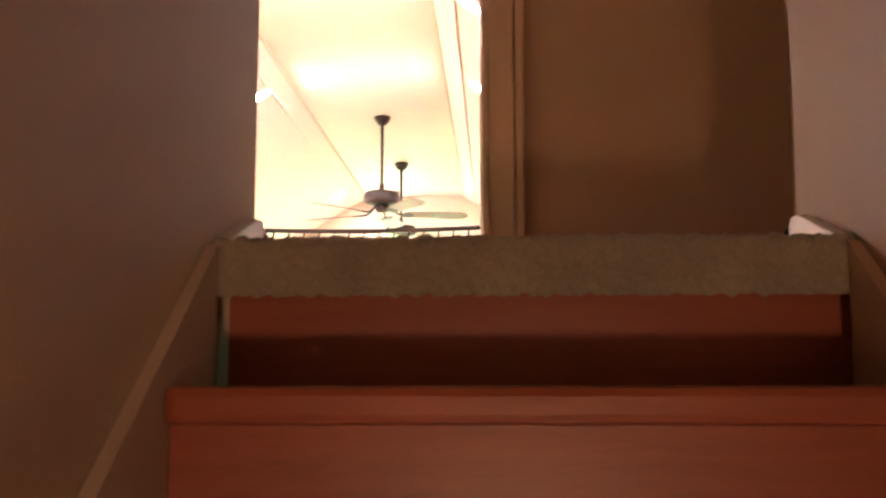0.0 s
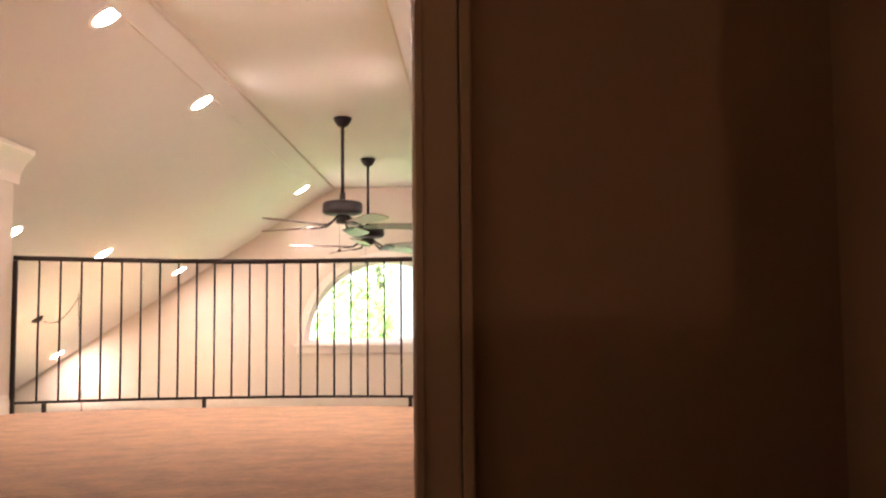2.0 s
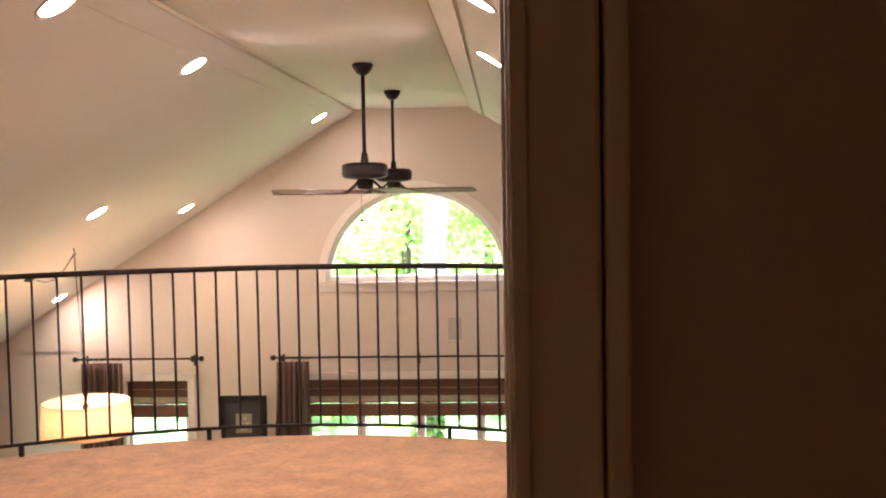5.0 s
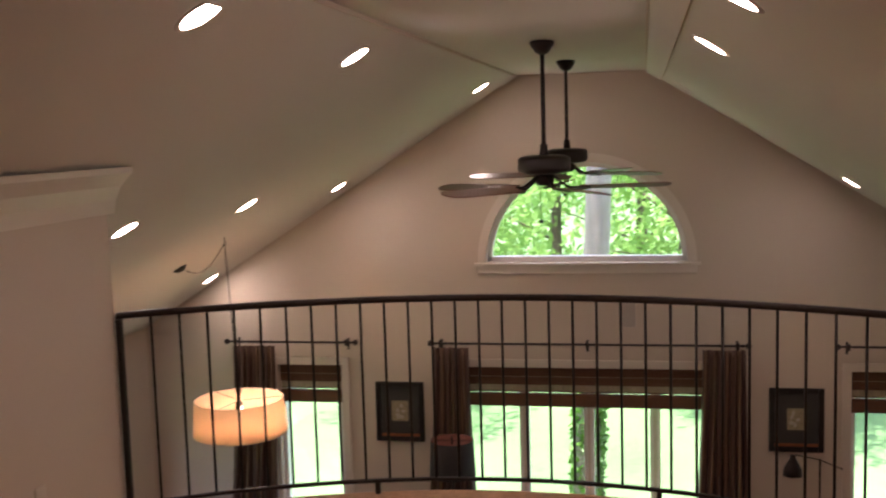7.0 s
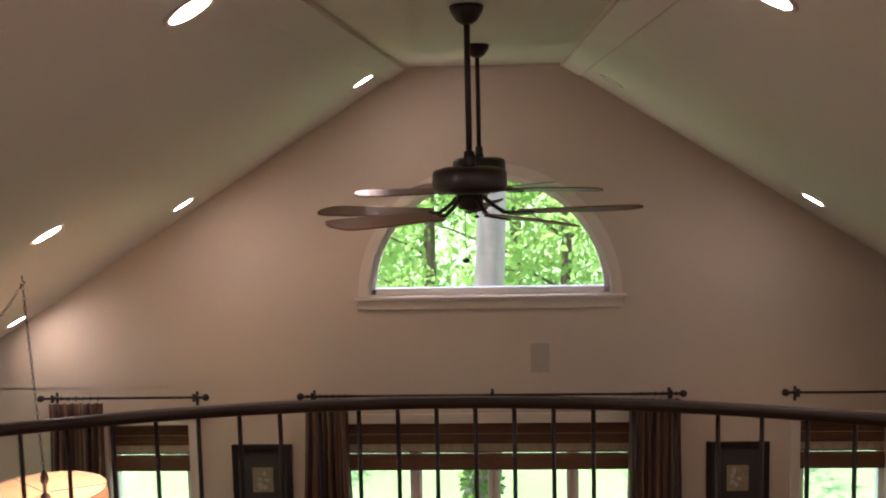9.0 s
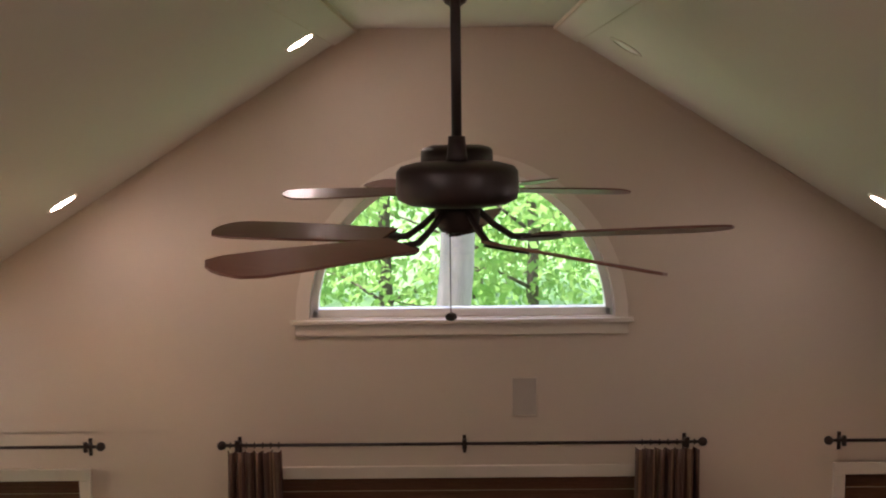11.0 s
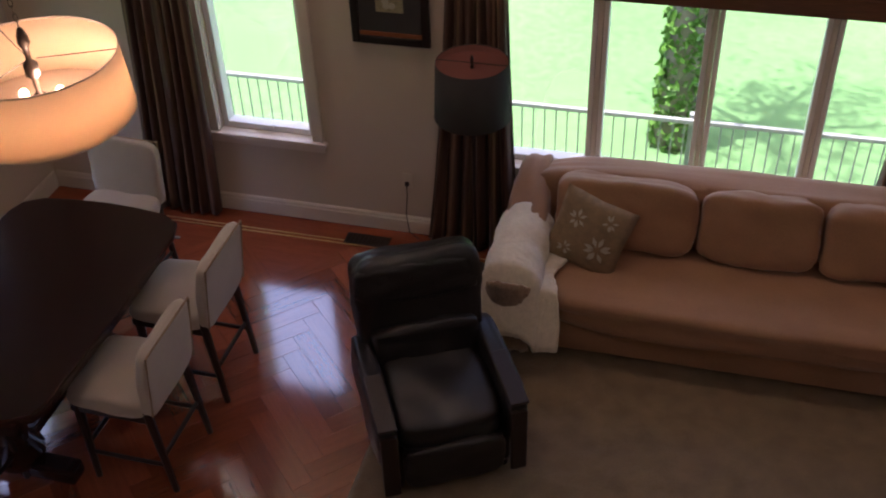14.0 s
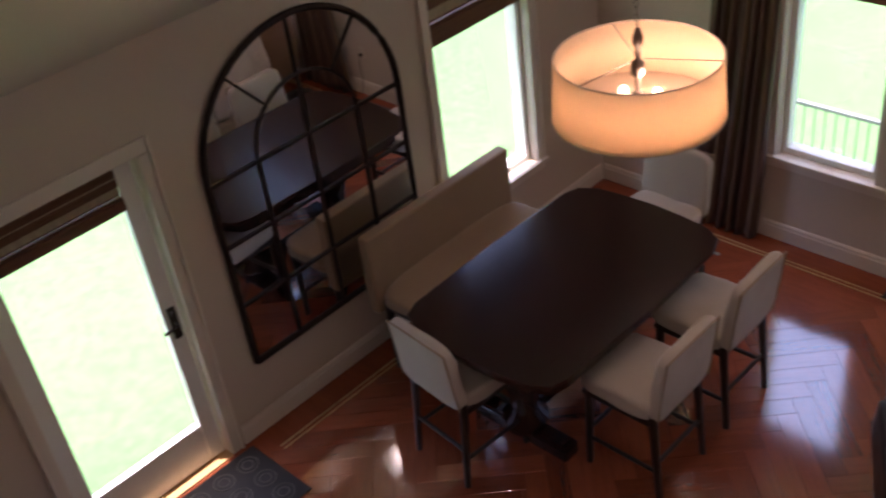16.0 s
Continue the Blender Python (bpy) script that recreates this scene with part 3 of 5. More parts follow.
# glazed door
door = thing("door_1", "white glazed patio door with a bamboo blind", "door", kind="structure")
bar = frame_parts(door, *LDOOR, -SIDE, 1, "x", sill=False)
y0, y1, z0, z1 = LDOOR
bar("stile", y0 + 0.01, y0 + 0.11, 0.012, z1 - 0.004, -0.09, -0.045, SASH)
bar("stile", y1 - 0.11, y1 - 0.01, 0.012, z1 - 0.004, -0.09, -0.045, SASH)
bar("rail", y0 + 0.112, y1 - 0.112, z1 - 0.13, z1 - 0.004, -0.09, -0.045, SASH)
bar("rail", y0 + 0.112, y1 - 0.112, 0.012, 0.30, -0.09, -0.045, SASH)
g = bar("pane", y0 + 0.11, y1 - 0.11, 0.29, z1 - 0.12, -0.07, -0.065, GLASS, 0)
g.visible_shadow = False
bar("threshold", y0, y1, 0.0, 0.010, -0.14, 0.03, INLAY, 0.003)
handle = part("door_handle", box(-SIDE - 0.044, -SIDE - 0.03, y1 - 0.085, y1 - 0.035, 0.95, 1.16, 0.006), IRON, door, "dark metal lever handle")
part("lever", tube([(-SIDE - 0.03, y1 - 0.06, 1.06), (-SIDE + 0.015, y1 - 0.06, 1.06), (-SIDE + 0.018, y1 - 0.16, 1.06)], 0.009), IRON, handle)
part("thumb_turn", rod((-SIDE - 0.03, y1 - 0.06, 1.13), (-SIDE - 0.005, y1 - 0.06, 1.13), 0.016), IRON, handle)


def blind(u0, u1, v0, v1, d, into, axis, label, n_pale=4):
    """A folded woven roman blind: a valance, a lighter openwork band and a thick folded hem."""
    b = thing("bamboo_blind", label, "blind", group="woven blinds")
    H = v1 - v0

    def bar(name, va, vb, da, db, m, lab=""):
        lo, hi = sorted((d + into * da, d + into * db))
        bm = box(u0, u1, lo, hi, va, vb, 0.004) if axis == "y" else box(lo, hi, u0, u1, va, vb, 0.004)
        part(name, bm, m, b, lab)
    bar("valance", v0 + H * 0.58, v1, -0.03, -0.012, BAMBOO)
    bar("fold", v0, v0 + H * 0.34, -0.042, -0.008, BAMBOO)
    bar("fold", v0 + 0.012, v0 + H * 0.30, -0.006, 0.006, BAMBOO)
    for i in range(7):
        z = v0 + H * (0.36 + 0.031 * i)
        bar("slat", z, z + H * (0.0295 if i % 2 else 0.0302), -0.03, -0.02, BAMBOO_PALE if i not in (0, 6) else BAMBOO)
    for i in range(int((u1 - u0) / 0.34)):
        c = u0 + 0.17 + 0.34 * i
        lo, hi = sorted((d + into * -0.019, d + into * -0.016))
        part("cord", box(c, c + 0.004, lo, hi, v0 + H * 0.3, v1 - 0.02) if axis == "y" else box(lo, hi, c, c + 0.004, v0 + H * 0.3, v1 - 0.02), BAMBOO_PALE, b)
    for i in range(5):
        z = v0 + H * (0.62 + 0.07 * i) + 0.004 * (i % 2)
        bar("slat", z, z + 0.005, -0.0115, -0.008, BAMBOO_PALE if i == 2 else BAMBOO)
    return b


blind(-1.275, 1.335, 1.86, 2.265, GABLE + 0.02, -1, "y", "brown woven bamboo blind half raised in the wide window")
blind(-3.215, -2.535, 1.86, 2.265, GABLE + 0.02, -1, "y", "brown woven bamboo blind half raised in a narrow window")
blind(2.535, 3.215, 1.86, 2.265, GABLE + 0.02, -1, "y", "brown woven bamboo blind half raised in a narrow window")
blind(9.605, 10.495, 1.80, 2.235, -SIDE - 0.02, 1, "x", "brown woven bamboo blind in the side window")
blind(6.70, 7.40, 1.84, 2.09, -SIDE - 0.005, 1, "x", "brown woven bamboo blind on the glazed door")


def curtain_rod(x0, x1, brackets, label):
    r = thing("curtain_rod", label, "curtain rod", group="curtain rods")
    y, z = GABLE - 0.10, 2.53
    part("pole", rod((x0, y, z), (x1, y, z), 0.011), BRONZE, r, smooth=True)
    for x, s in ((x0, -1), (x1, 1)):
        k = bmesh.new()
        bmesh.ops.create_uvsphere(k, u_segments=16, v_segments=10, radius=0.03, matrix=Matrix.Translation((x + s * 0.02, y, z)))
        part("finial", k, BRONZE, r, smooth=True)
    for x in brackets:
        bm = rod((x, y, z), (x, GABLE - 0.002, z - 0.005), 0.008)
        box(x - 0.012, x + 0.012, GABLE - 0.012, GABLE - 0.001, z - 0.09, z + 0.03, 0.003, bm=bm)
        rod((x, y, z - 0.035), (x, y, z + 0.03), 0.015, bm=bm)
        part("bracket", bm, BRONZE, r)


curtain_rod(-1.53, 1.55, (-1.45, 0.03, 1.47), "long dark bronze curtain rod over the wide window")
curtain_rod(-3.72, -2.36, (-3.64, -2.44), "dark bronze curtain rod over a narrow window")
curtain_rod(2.40, 3.76, (2.48, 3.68), "dark bronze curtain rod over a narrow window")


def curtain(xt0, xt1, xb0, xb1, label, seed, z0=0.02):
    """A gathered panel: tight pleats at the head, looser ones at the hem."""
    nu, nv = 90, 26
    verts, faces, idx = [], [], []
    for j in range(nv + 1):
        t = j / nv
        z = 2.49 + (z0 - 2.49) * t
        spread = t ** 1.6
        a, b = xt0 + (xb0 - xt0) * spread, xt1 + (xb1 - xt1) * spread
        for i in range(nu + 1):
            u = i / nu
            ph = u * 2 * math.pi * 6.5 + seed + 0.6 * math.sin(3 * u + 2 * t + seed)
            amp = 0.026 + 0.018 * t
            y = GABLE - 0.10 + amp * math.sin(ph) + 0.012 * math.sin(2.3 * ph + t * 2 + seed) + 0.01 * noise.noise(Vector((u * 4, t * 3, seed)))
            verts.append((a + (b - a) * u + 0.008 * math.cos(ph), min(y, GABLE - 0.045), z))
    for j in range(nv):
        for i in range(nu):
            p = j * (nu + 1) + i
            faces.append((p, p + 1, p + nu + 2, p + nu + 1))
            idx.append(1 if (i % 9) in (3, 4) else 0)
    c = thing("curtain", label, "curtain", group="curtains")
    ob = raw("panel", verts, faces, [CURTAIN, STRIPE], c, smooth=True, index=idx)
    s = ob.modifiers.new("thickness", "SOLIDIFY")
    s.thickness = 0.004
    for i in range(7):
        x = xt0 + (xt1 - xt0) * (i + 0.5) / 7
        ring = [(x, GABLE - 0.10 + 0.017 * math.cos(a), 2.53 + 0.019 * math.sin(a)) for a in [2 * math.pi * q / 12 for q in range(13)]]
        part("ring", tube(ring, 0.003, 6), BRONZE, c)


curtain(-1.52, -1.15, -1.72, -1.06, "brown and gold striped curtain gathered beside the wide window", 0.4)
curtain(1.15, 1.545, 1.03, 1.58, "brown and gold striped curtain behind the sofa", 2.0)
curtain(-3.66, -3.22, -3.85, -3.30, "brown and gold striped curtain in the dining corner", 3.1)


# ---- lamps and ceiling things ----
def can_light(x, y, lit=True):
    s = 1 if x > 0 else -1
    z = vault(x)
    c = thing("recessed_light", "round recessed ceiling light, switched on, in a white trim ring" if lit else "round recessed ceiling light, switched off, in a white trim ring", "ceiling light", group="recessed lights")
    c.matrix_basis = Matrix.Translation((x, y, z)) @ Matrix.Rotation(s * math.atan(PITCH), 4, "Y")
    part("trim_ring", lathe([(0.078, -0.006), (0.098, -0.004), (0.098, -0.0008), (0.078, -0.0008), (0.078, -0.006)], 32), CANTRIM, c, smooth=True)
    part("lens", lathe([(0.076, -0.003), (0.076, -0.0012)], 32), CAN_LIGHT if lit else SASH, c)


for x, y in ((-0.82, 4.20), (-0.838, 6.14), (-0.85, 10.41), (-2.26, 6.33), (-2.26, 8.19), (-2.26, 10.56), (-3.75, 10.88), (0.87, 4.20), (0.90, 5.88), (2.31, 10.28), (2.31, 8.05), (2.31, 6.2)):
    can_light(x, y)
can_light(0.93, 10.41, False)
for x, y in ((-0.85, 10.41), (-2.26, 10.56), (2.31, 10.28)):
    beam = new("recessed_beam", bpy.data.lights.new("recessed_beam", "SPOT"))
    beam.data.energy, beam.data.color, beam.data.shadow_soft_size = CAN_BEAM, (1.0, 0.64, 0.37), 0.06
    beam.data.spot_size, beam.data.spot_blend = radians(95), 0.8
    beam.matrix_world = look((x, y, vault(x) - 0.03), (x, y, 0.0))


def ceiling_fan(y, angle, label, chain):
    f = thing("ceiling_fan", label, "ceiling fan", (0, y, 0), group="ceiling fans")
    part("canopy", lathe([(0.062, RIDGE_Z - 0.001), (0.075, RIDGE_Z - 0.008), (0.07, RIDGE_Z - 0.03), (0.045, RIDGE_Z - 0.07), (0.022, RIDGE_Z - 0.085), (0.0, RIDGE_Z - 0.086)], 32), BRONZE, f, smooth=True)
    part("downrod", rod((0, 0, 4.50), (0, 0, RIDGE_Z - 0.08), 0.0135), BRONZE, f, smooth=True)
    part("collar", lathe([(0.0, 4.57), (0.022, 4.57), (0.026, 4.52), (0.03, 4.505), (0.0, 4.50)], 24), BRONZE, f, smooth=True)
    part("motor_housing", lathe([(0.0, 4.505), (0.11, 4.502), (0.148, 4.492), (0.160, 4.478), (0.162, 4.425), (0.156, 4.405), (0.13, 4.392), (0.08, 4.385), (0.0, 4.384)], 48), BRONZE, f, smooth=True)
    part("switch_cup", lathe([(0.0, 4.386), (0.058, 4.384), (0.06, 4.37), (0.056, 4.335), (0.045, 4.32), (0.0, 4.315)], 32), BRONZE, f, smooth=True)
    for i in range(5):
        a = radians(angle + 72 * i)
        turn = Matrix.Rotation(a, 4, "Z")
        arm = tube([turn @ Vector(p) for p in ((0.055, 0, 4.375), (0.10, 0, 4.335), (0.15, 0, 4.302), (0.20, 0, 4.300))], 0.009)
        plate = prism([(0.17, -0.025), (0.21, -0.05), (0.27, -0.045), (0.29, 0.0), (0.27, 0.045), (0.21, 0.05), (0.17, 0.025)], 4.292, 4.299, 0.002)
        bmesh.ops.transform(plate, matrix=turn @ Matrix.Translation((0, 0, 4.298)) @ Matrix.Rotation(radians(-12), 4, "X") @ Matrix.Translation((0, 0, -4.298)), verts=plate.verts[:])
        join(arm, plate)
        part("blade_arm", arm, BRONZE, f)
        out = [(0.205, -0.050), (0.35, -0.060), (0.52, -0.068), (0.63, -0.068), (0.675, -0.055), (0.695, -0.025), (0.70, 0.0), (0.695, 0.025), (0.675, 0.055), (0.63, 0.068), (0.52, 0.068), (0.35, 0.060), (0.205, 0.050)]
        blade = prism([(0.205 + (px - 0.205) * 1.16, py * 1.12) for px, py in out], 4.300, 4.307, 0.002)
        bmesh.ops.transform(blade, matrix=turn @ Matrix.Translation((0, 0, 4.298)) @ Matrix.Rotation(radians(-12), 4, "X") @ Matrix.Translation((0, 0, -4.298)), verts=blade.verts[:])
        part("blade", blade, BLADE, f)
    c = part("pull_chain", rod((-0.02, -0.045, chain), (-0.02, -0.045, 4.335), 0.0016, seg=6), BRONZE, f)
    k = bmesh.new()
    bmesh.ops.create_uvsphere(k, u_segments=14, v_segments=8, radius=0.016, matrix=Matrix.Translation((-0.02, -0.045, chain)) @ Matrix.Diagonal((1, 1, 0.7, 1)))
    part("pull_knob", k, BRONZE, c, smooth=True)


ceiling_fan(7.34, 228, "dark bronze five-blade ceiling fan on a long downrod", 4.10)
ceiling_fan(9.29, 196, "dark bronze five-blade ceiling fan near the gable", 4.14)

# pendant drum lamp on a swagged chain
PX, PY, PZ = -2.72, 8.97, 2.225
pendant = thing("pendant_lamp", "lit cream linen drum pendant on a swagged chain", "pendant lamp", (PX, PY, 0))
part("shade", lathe([(0.385, PZ), (0.388, PZ + 0.002), (0.368, PZ + 0.285), (0.364, PZ + 0.285), (0.381, PZ + 0.001), (0.385, PZ)], 64), SHADE, pendant, "cream linen drum shade", smooth=True)
for z, r in ((PZ, 0.3855), (PZ + 0.285, 0.3665)):
    part("rim", tube([(r * math.cos(2 * math.pi * i / 48), r * math.sin(2 * math.pi * i / 48), z) for i in range(49)], 0.004, 6), LINEN, pendant)
part("diffuser", lathe([(0.0, PZ + 0.02), (0.376, PZ + 0.02), (0.376, PZ + 0.023), (0.0, PZ + 0.023)], 48), DIFFUSER, pendant)
part("stem", lathe([(0.0, PZ + 0.42), (0.012, PZ + 0.41), (0.024, PZ + 0.375), (0.026, PZ + 0.345), (0.014, PZ + 0.32), (0.012, PZ + 0.27), (0.03, PZ + 0.25), (0.032, PZ + 0.20), (0.014, PZ + 0.18), (0.012, PZ + 0.12), (0.04, PZ + 0.09), (0.04, PZ + 0.065), (0.0, PZ + 0.06)], 20), BRONZE, pendant, smooth=True)
part("finial", lathe([(0.0, PZ - 0.035), (0.012, PZ - 0.025), (0.016, PZ - 0.01), (0.008, PZ + 0.019), (0.0, PZ + 0.0195)], 16), SASH, pendant, smooth=True)
for i in range(3):
    a = 2 * math.pi * i / 3 + 0.4
    part("spoke", rod((0.03 * math.cos(a), 0.03 * math.sin(a), PZ + 0.272), (0.364 * math.cos(a), 0.364 * math.sin(a), PZ + 0.28), 0.0025, seg=6), BRONZE, pendant)
    b = a + 0.5
    k = bmesh.new()
    bmesh.ops.create_uvsphere(k, u_segments=14, v_segments=10, radius=0.022, matrix=Matrix.Translation((0.09 * math.cos(b), 0.09 * math.sin(b), PZ + 0.085)) @ Matrix.Diagonal((1, 1, 1.3, 1)))
    rod((0.03 * math.cos(b), 0.03 * math.sin(b), PZ + 0.08), (0.09 * math.cos(b), 0.09 * math.sin(b), PZ + 0.07), 0.007, bm=k)
    part("bulb", k, BULB, pendant, "glowing bulb", smooth=True)


def chain(points, parent, link=0.032):
    bm = bmesh.new()
    pts = [Vector(p) for p in points]
    for a, b in zip(pts, pts[1:]):
        n = max(1, round((b - a).length / link))
        q = (b - a).to_track_quat("Z", "Y").to_matrix().to_4x4()
        for i in range(n):
            m = Matrix.Translation(a.lerp(b, (i + 0.5) / n)) @ q @ Matrix.Rotation(math.pi / 2 * (i % 2), 4, "Z")
            tube([m @ Vector((0.008 * math.cos(t), 0, 0.021 * math.sin(t))) for t in [2 * math.pi * j / 8 for j in range(9)]], 0.0024, 4, bm)
    return part("chain", bm, BRONZE, parent)


HX, HY = -2.76, 8.93
HZ = vault(HX)
chain([(0, 0, PZ + 0.41), (HX - PX, HY - PY, HZ - 0.06)], pendant)
swag = [(HX - PX, HY - PY, HZ - 0.05)]
for i in range(1, 9):
    t = i / 8
    swag.append((HX - PX - 0.40 * t, HY - PY, HZ - 0.05 - (0.05 + 0.20) * t - 0.13 * math.sin(math.pi * t) + 0.055 * t))
chain(swag, pendant, 0.04)
part("hook", tube([(HX - PX, HY - PY, HZ + 0.001), (HX - PX, HY - PY, HZ - 0.03), (HX - PX + 0.016, HY - PY, HZ - 0.05), (HX - PX, HY - PY, HZ - 0.066), (HX - PX - 0.014, HY - PY, HZ - 0.05)], 0.004, 6), BRONZE, pendant)
hz2 = vault(HX - 0.40)
k = lathe([(0.0, -0.035), (0.03, -0.03), (0.055, -0.012), (0.062, -0.001), (0.0, -0.0005)], 24)
bmesh.ops.transform(k, matrix=Matrix.Translation((HX - PX - 0.40, HY - PY, hz2)) @ Matrix.Rotation(-math.atan(PITCH), 4, "Y"), verts=k.verts[:])
part("ceiling_cup", k, BRONZE, pendant, smooth=True)
lamp = new("pendant_glow", bpy.data.lights.new("pendant_glow", "POINT"))
lamp.data.energy, lamp.data.color, lamp.data.shadow_soft_size = PENDANT_WATTS, (1.0, 0.66, 0.40), 0.05
lamp.location = (PX + 0.06, PY, PZ + 0.18)

# dome light on the wall at the foot of the stairs
dome = thing("stair_light", "small frosted dome light on the stairwell end wall", "wall light")
dome.matrix_basis = pose(1.12, BACK + 0.002, 1.80, 90, 0, 0)
part("plate", lathe([(0.0, 0.0), (0.13, 0.0), (0.13, -0.02), (0.0, -0.021)], 28), BRONZE, dome)
part("dome", lathe([(0.115, -0.0215), (0.11, -0.06), (0.07, -0.09), (0.0, -0.10)], 28), glow("frosted_dome", (1.0, 0.58, 0.30), STAIR_WATTS), dome, smooth=True)

# ---- loft railing ----
railing = thing("loft_railing", "black iron balustrade with a bowed top rail", "railing")
RAIL_TOP = LOFT + 0.945
xs = [RAIL_X * (-1 + 2 * i / 40) for i in range(41)]
for zc, hw, hh, nm in ((RAIL_TOP - 0.014, 0.024, 0.014, "top_rail"), (LOFT + 0.062, 0.014, 0.008, "bottom_rail")):
    k = bmesh.new()
    rings = []
    for x in xs:
        y = rail_y(x)
        rings.append([k.verts.new((x, y + a, zc + b)) for a, b in ((-hw, -hh * 0.5), (-hw * 0.8, hh), (hw * 0.8, hh), (hw, -hh * 0.5), (hw * 0.6, -hh), (-hw * 0.6, -hh))])
    for p, q in zip(rings, rings[1:]):
        for j in range(6):
            k.faces.new((p[j], p[(j + 1) % 6], q[(j + 1) % 6], q[j]))
    k.faces.new(rings[0][::-1])
    k.faces.new(rings[-1])
    bmesh.ops.recalc_face_normals(k, faces=k.faces[:])
    part(nm, k, IRON, railing, smooth=nm == "top_rail")
N_BAL = 31
proto = rod((0, 0, LOFT + 0.064), (0, 0, RAIL_TOP - 0.02), 0.0065, seg=8)
bal = part("baluster", proto, IRON, railing, smooth=True)
bal.location = (-RAIL_X + 0.012, rail_y(RAIL_X), 0)
for i in range(1, N_BAL + 1):
    x = -RAIL_X + 0.012 + (2 * RAIL_X - 0.024) * i / N_BAL
    o = new("baluster", bal.data)
    o.parent, o.location = railing, (x, rail_y(x), 0)
for x in (-1.54, -0.655, 0.655, 1.54):
    part("foot", box(x - 0.012, x + 0.012, rail_y(x) - 0.012, rail_y(x) + 0.012, LOFT - 0.002, LOFT + 0.056, 0.003), IRON, railing)
for s in (-1, 1):
    x = s * (RAIL_X - 0.004)
    part("end_post", box(x - 0.013, x + 0.013, RAIL_Y - 0.013, RAIL_Y + 0.013, LOFT - 0.002, RAIL_TOP - 0.03, 0.003), IRON, railing)

# ---- wall things ----
def picture(x, label, seed):
    p = thing("framed_picture", label, "picture", (x, GABLE, 1.79), group="botanical pictures")
    w, h, t = 0.255, 0.315, 0.052
    for a in ((-w, -w + t, -h, h), (w - t, w, -h, h), (-w + t, w - t, h - t, h), (-w + t, w - t, -h, -h + t)):
        part("frame_rail", box(a[0], a[1], -0.032, -0.002, a[2], a[3], 0.008), BLACKWOOD, p)
    part("fillet", box(-w + t, w - t, -0.024, -0.016, -h + t + 0.0005, -h + t + 0.030, 0.003), COPPER, p, "copper coloured inner fillet")
    part("mat_board", box(-w + t, w - t, -0.015, -0.004, -h + t, h - t), MATBOARD, p)
    pr = part("print", box(-0.088, 0.088, -0.018, -0.0152, -0.10, 0.115), PRINT, p, "small faded botanical print")
    rnd = random.Random(seed)
    for i in range(7):
        cx, cz = rnd.uniform(-0.05, 0.05), rnd.uniform(-0.065, 0.08)
        k = bmesh.new()
        bmesh.ops.create_uvsphere(k, u_segments=10, v_segments=6, radius=1, matrix=Matrix.Translation((cx, -0.018, cz)) @ Matrix.Diagonal((rnd.uniform(0.014, 0.028), 0.0012, rnd.uniform(0.012, 0.026), 1)))
        part("blossom", k, PETAL, pr)


picture(-1.91, "black-framed botanical print beside the brown curtain", 3)
picture(2.025, "black-framed botanical print above a swing-arm lamp", 8)

speaker = thing("wall_speaker", "flush grey wall speaker under the arched window", "speaker", (0.425, GABLE, 2.815))
part("bezel", box(-0.085, 0.085, -0.008, -0.001, -0.13, 0.13, 0.003), PLATE, speaker)
part("grille", box(-0.077, 0.077, -0.011, -0.0085, -0.122, 0.122, 0.001), GRILLE, speaker)

outlet = thing("wall_outlet", "ivory wall socket with a black plug and cord", "socket", (-1.87, GABLE, 0.44))
part("cover_plate", box(-0.036, 0.036, -0.007, -0.001, -0.058, 0.058, 0.003), PLATE, outlet)
part("plug", box(-0.014, 0.014, -0.032, -0.0075, -0.032, -0.006, 0.004), IRON, outlet)
part("cord", tube([(0, -0.03, -0.02), (0.006, -0.045, -0.10), (-0.01, -0.045, -0.25), (0.01, -0.06, -0.40), (0.08, -0.08, -0.435)], 0.004, 6), IRON, outlet)
loft_switch = thing("wall_plate", "small ivory plate on the loft wall", "socket", (-1.72, 4.5, LOFT + 0.32))
part("cover_plate", box(0.001, 0.007, -0.036, 0.036, -0.058, 0.058, 0.003), PLATE, loft_switch)

vent = thing("floor_vent", "dark slotted floor register", "vent", (-2.14, 11.13, 0.0))
part("frame", box(-0.16, 0.16, -0.06, 0.06, 0.0, 0.006, 0.002), BRONZE, vent)
for i in range(9):
    part("slat", box(-0.14 + 0.031 * i, -0.125 + 0.031 * i, -0.045, 0.045, 0.0062, 0.009), IRON, vent)

# arched mirror with iron glazing bars
MC, MR, MZ0, MZ1 = 8.56, 0.712, 0.52, 1.74
mirror = thing("arched_mirror", "tall arched wall mirror divided by black iron bars", "mirror", (-SIDE, 0, 0))


def arc_pts(r, n=28):
    return [(MC + r * math.cos(math.pi * i / n), MZ1 + r * math.sin(math.pi * i / n)) for i in range(n + 1)]


part("backing", prism([(MC - MR, MZ0), (MC + MR, MZ0)] + arc_pts(MR), 0.002, 0.02, axis="x"), BLACKWOOD, mirror)
part("glass", prism([(MC - MR + 0.015, MZ0 + 0.015), (MC + MR - 0.015, MZ0 + 0.015)] + arc_pts(MR - 0.015), 0.0205, 0.024, axis="x"), MIRROR, mirror, "mirror glass")
loop = [(MC - MR, MZ0), (MC + MR, MZ0)] + arc_pts(MR) + [(MC - MR, MZ0)]
part("outer_frame", tube([(0.026, y, z) for y, z in loop], 0.02, 8), IRON, mirror)
part("inner_arch", tube([(0.03, y, z) for y, z in arc_pts(MR * 0.52)], 0.009, 6), IRON, mirror)
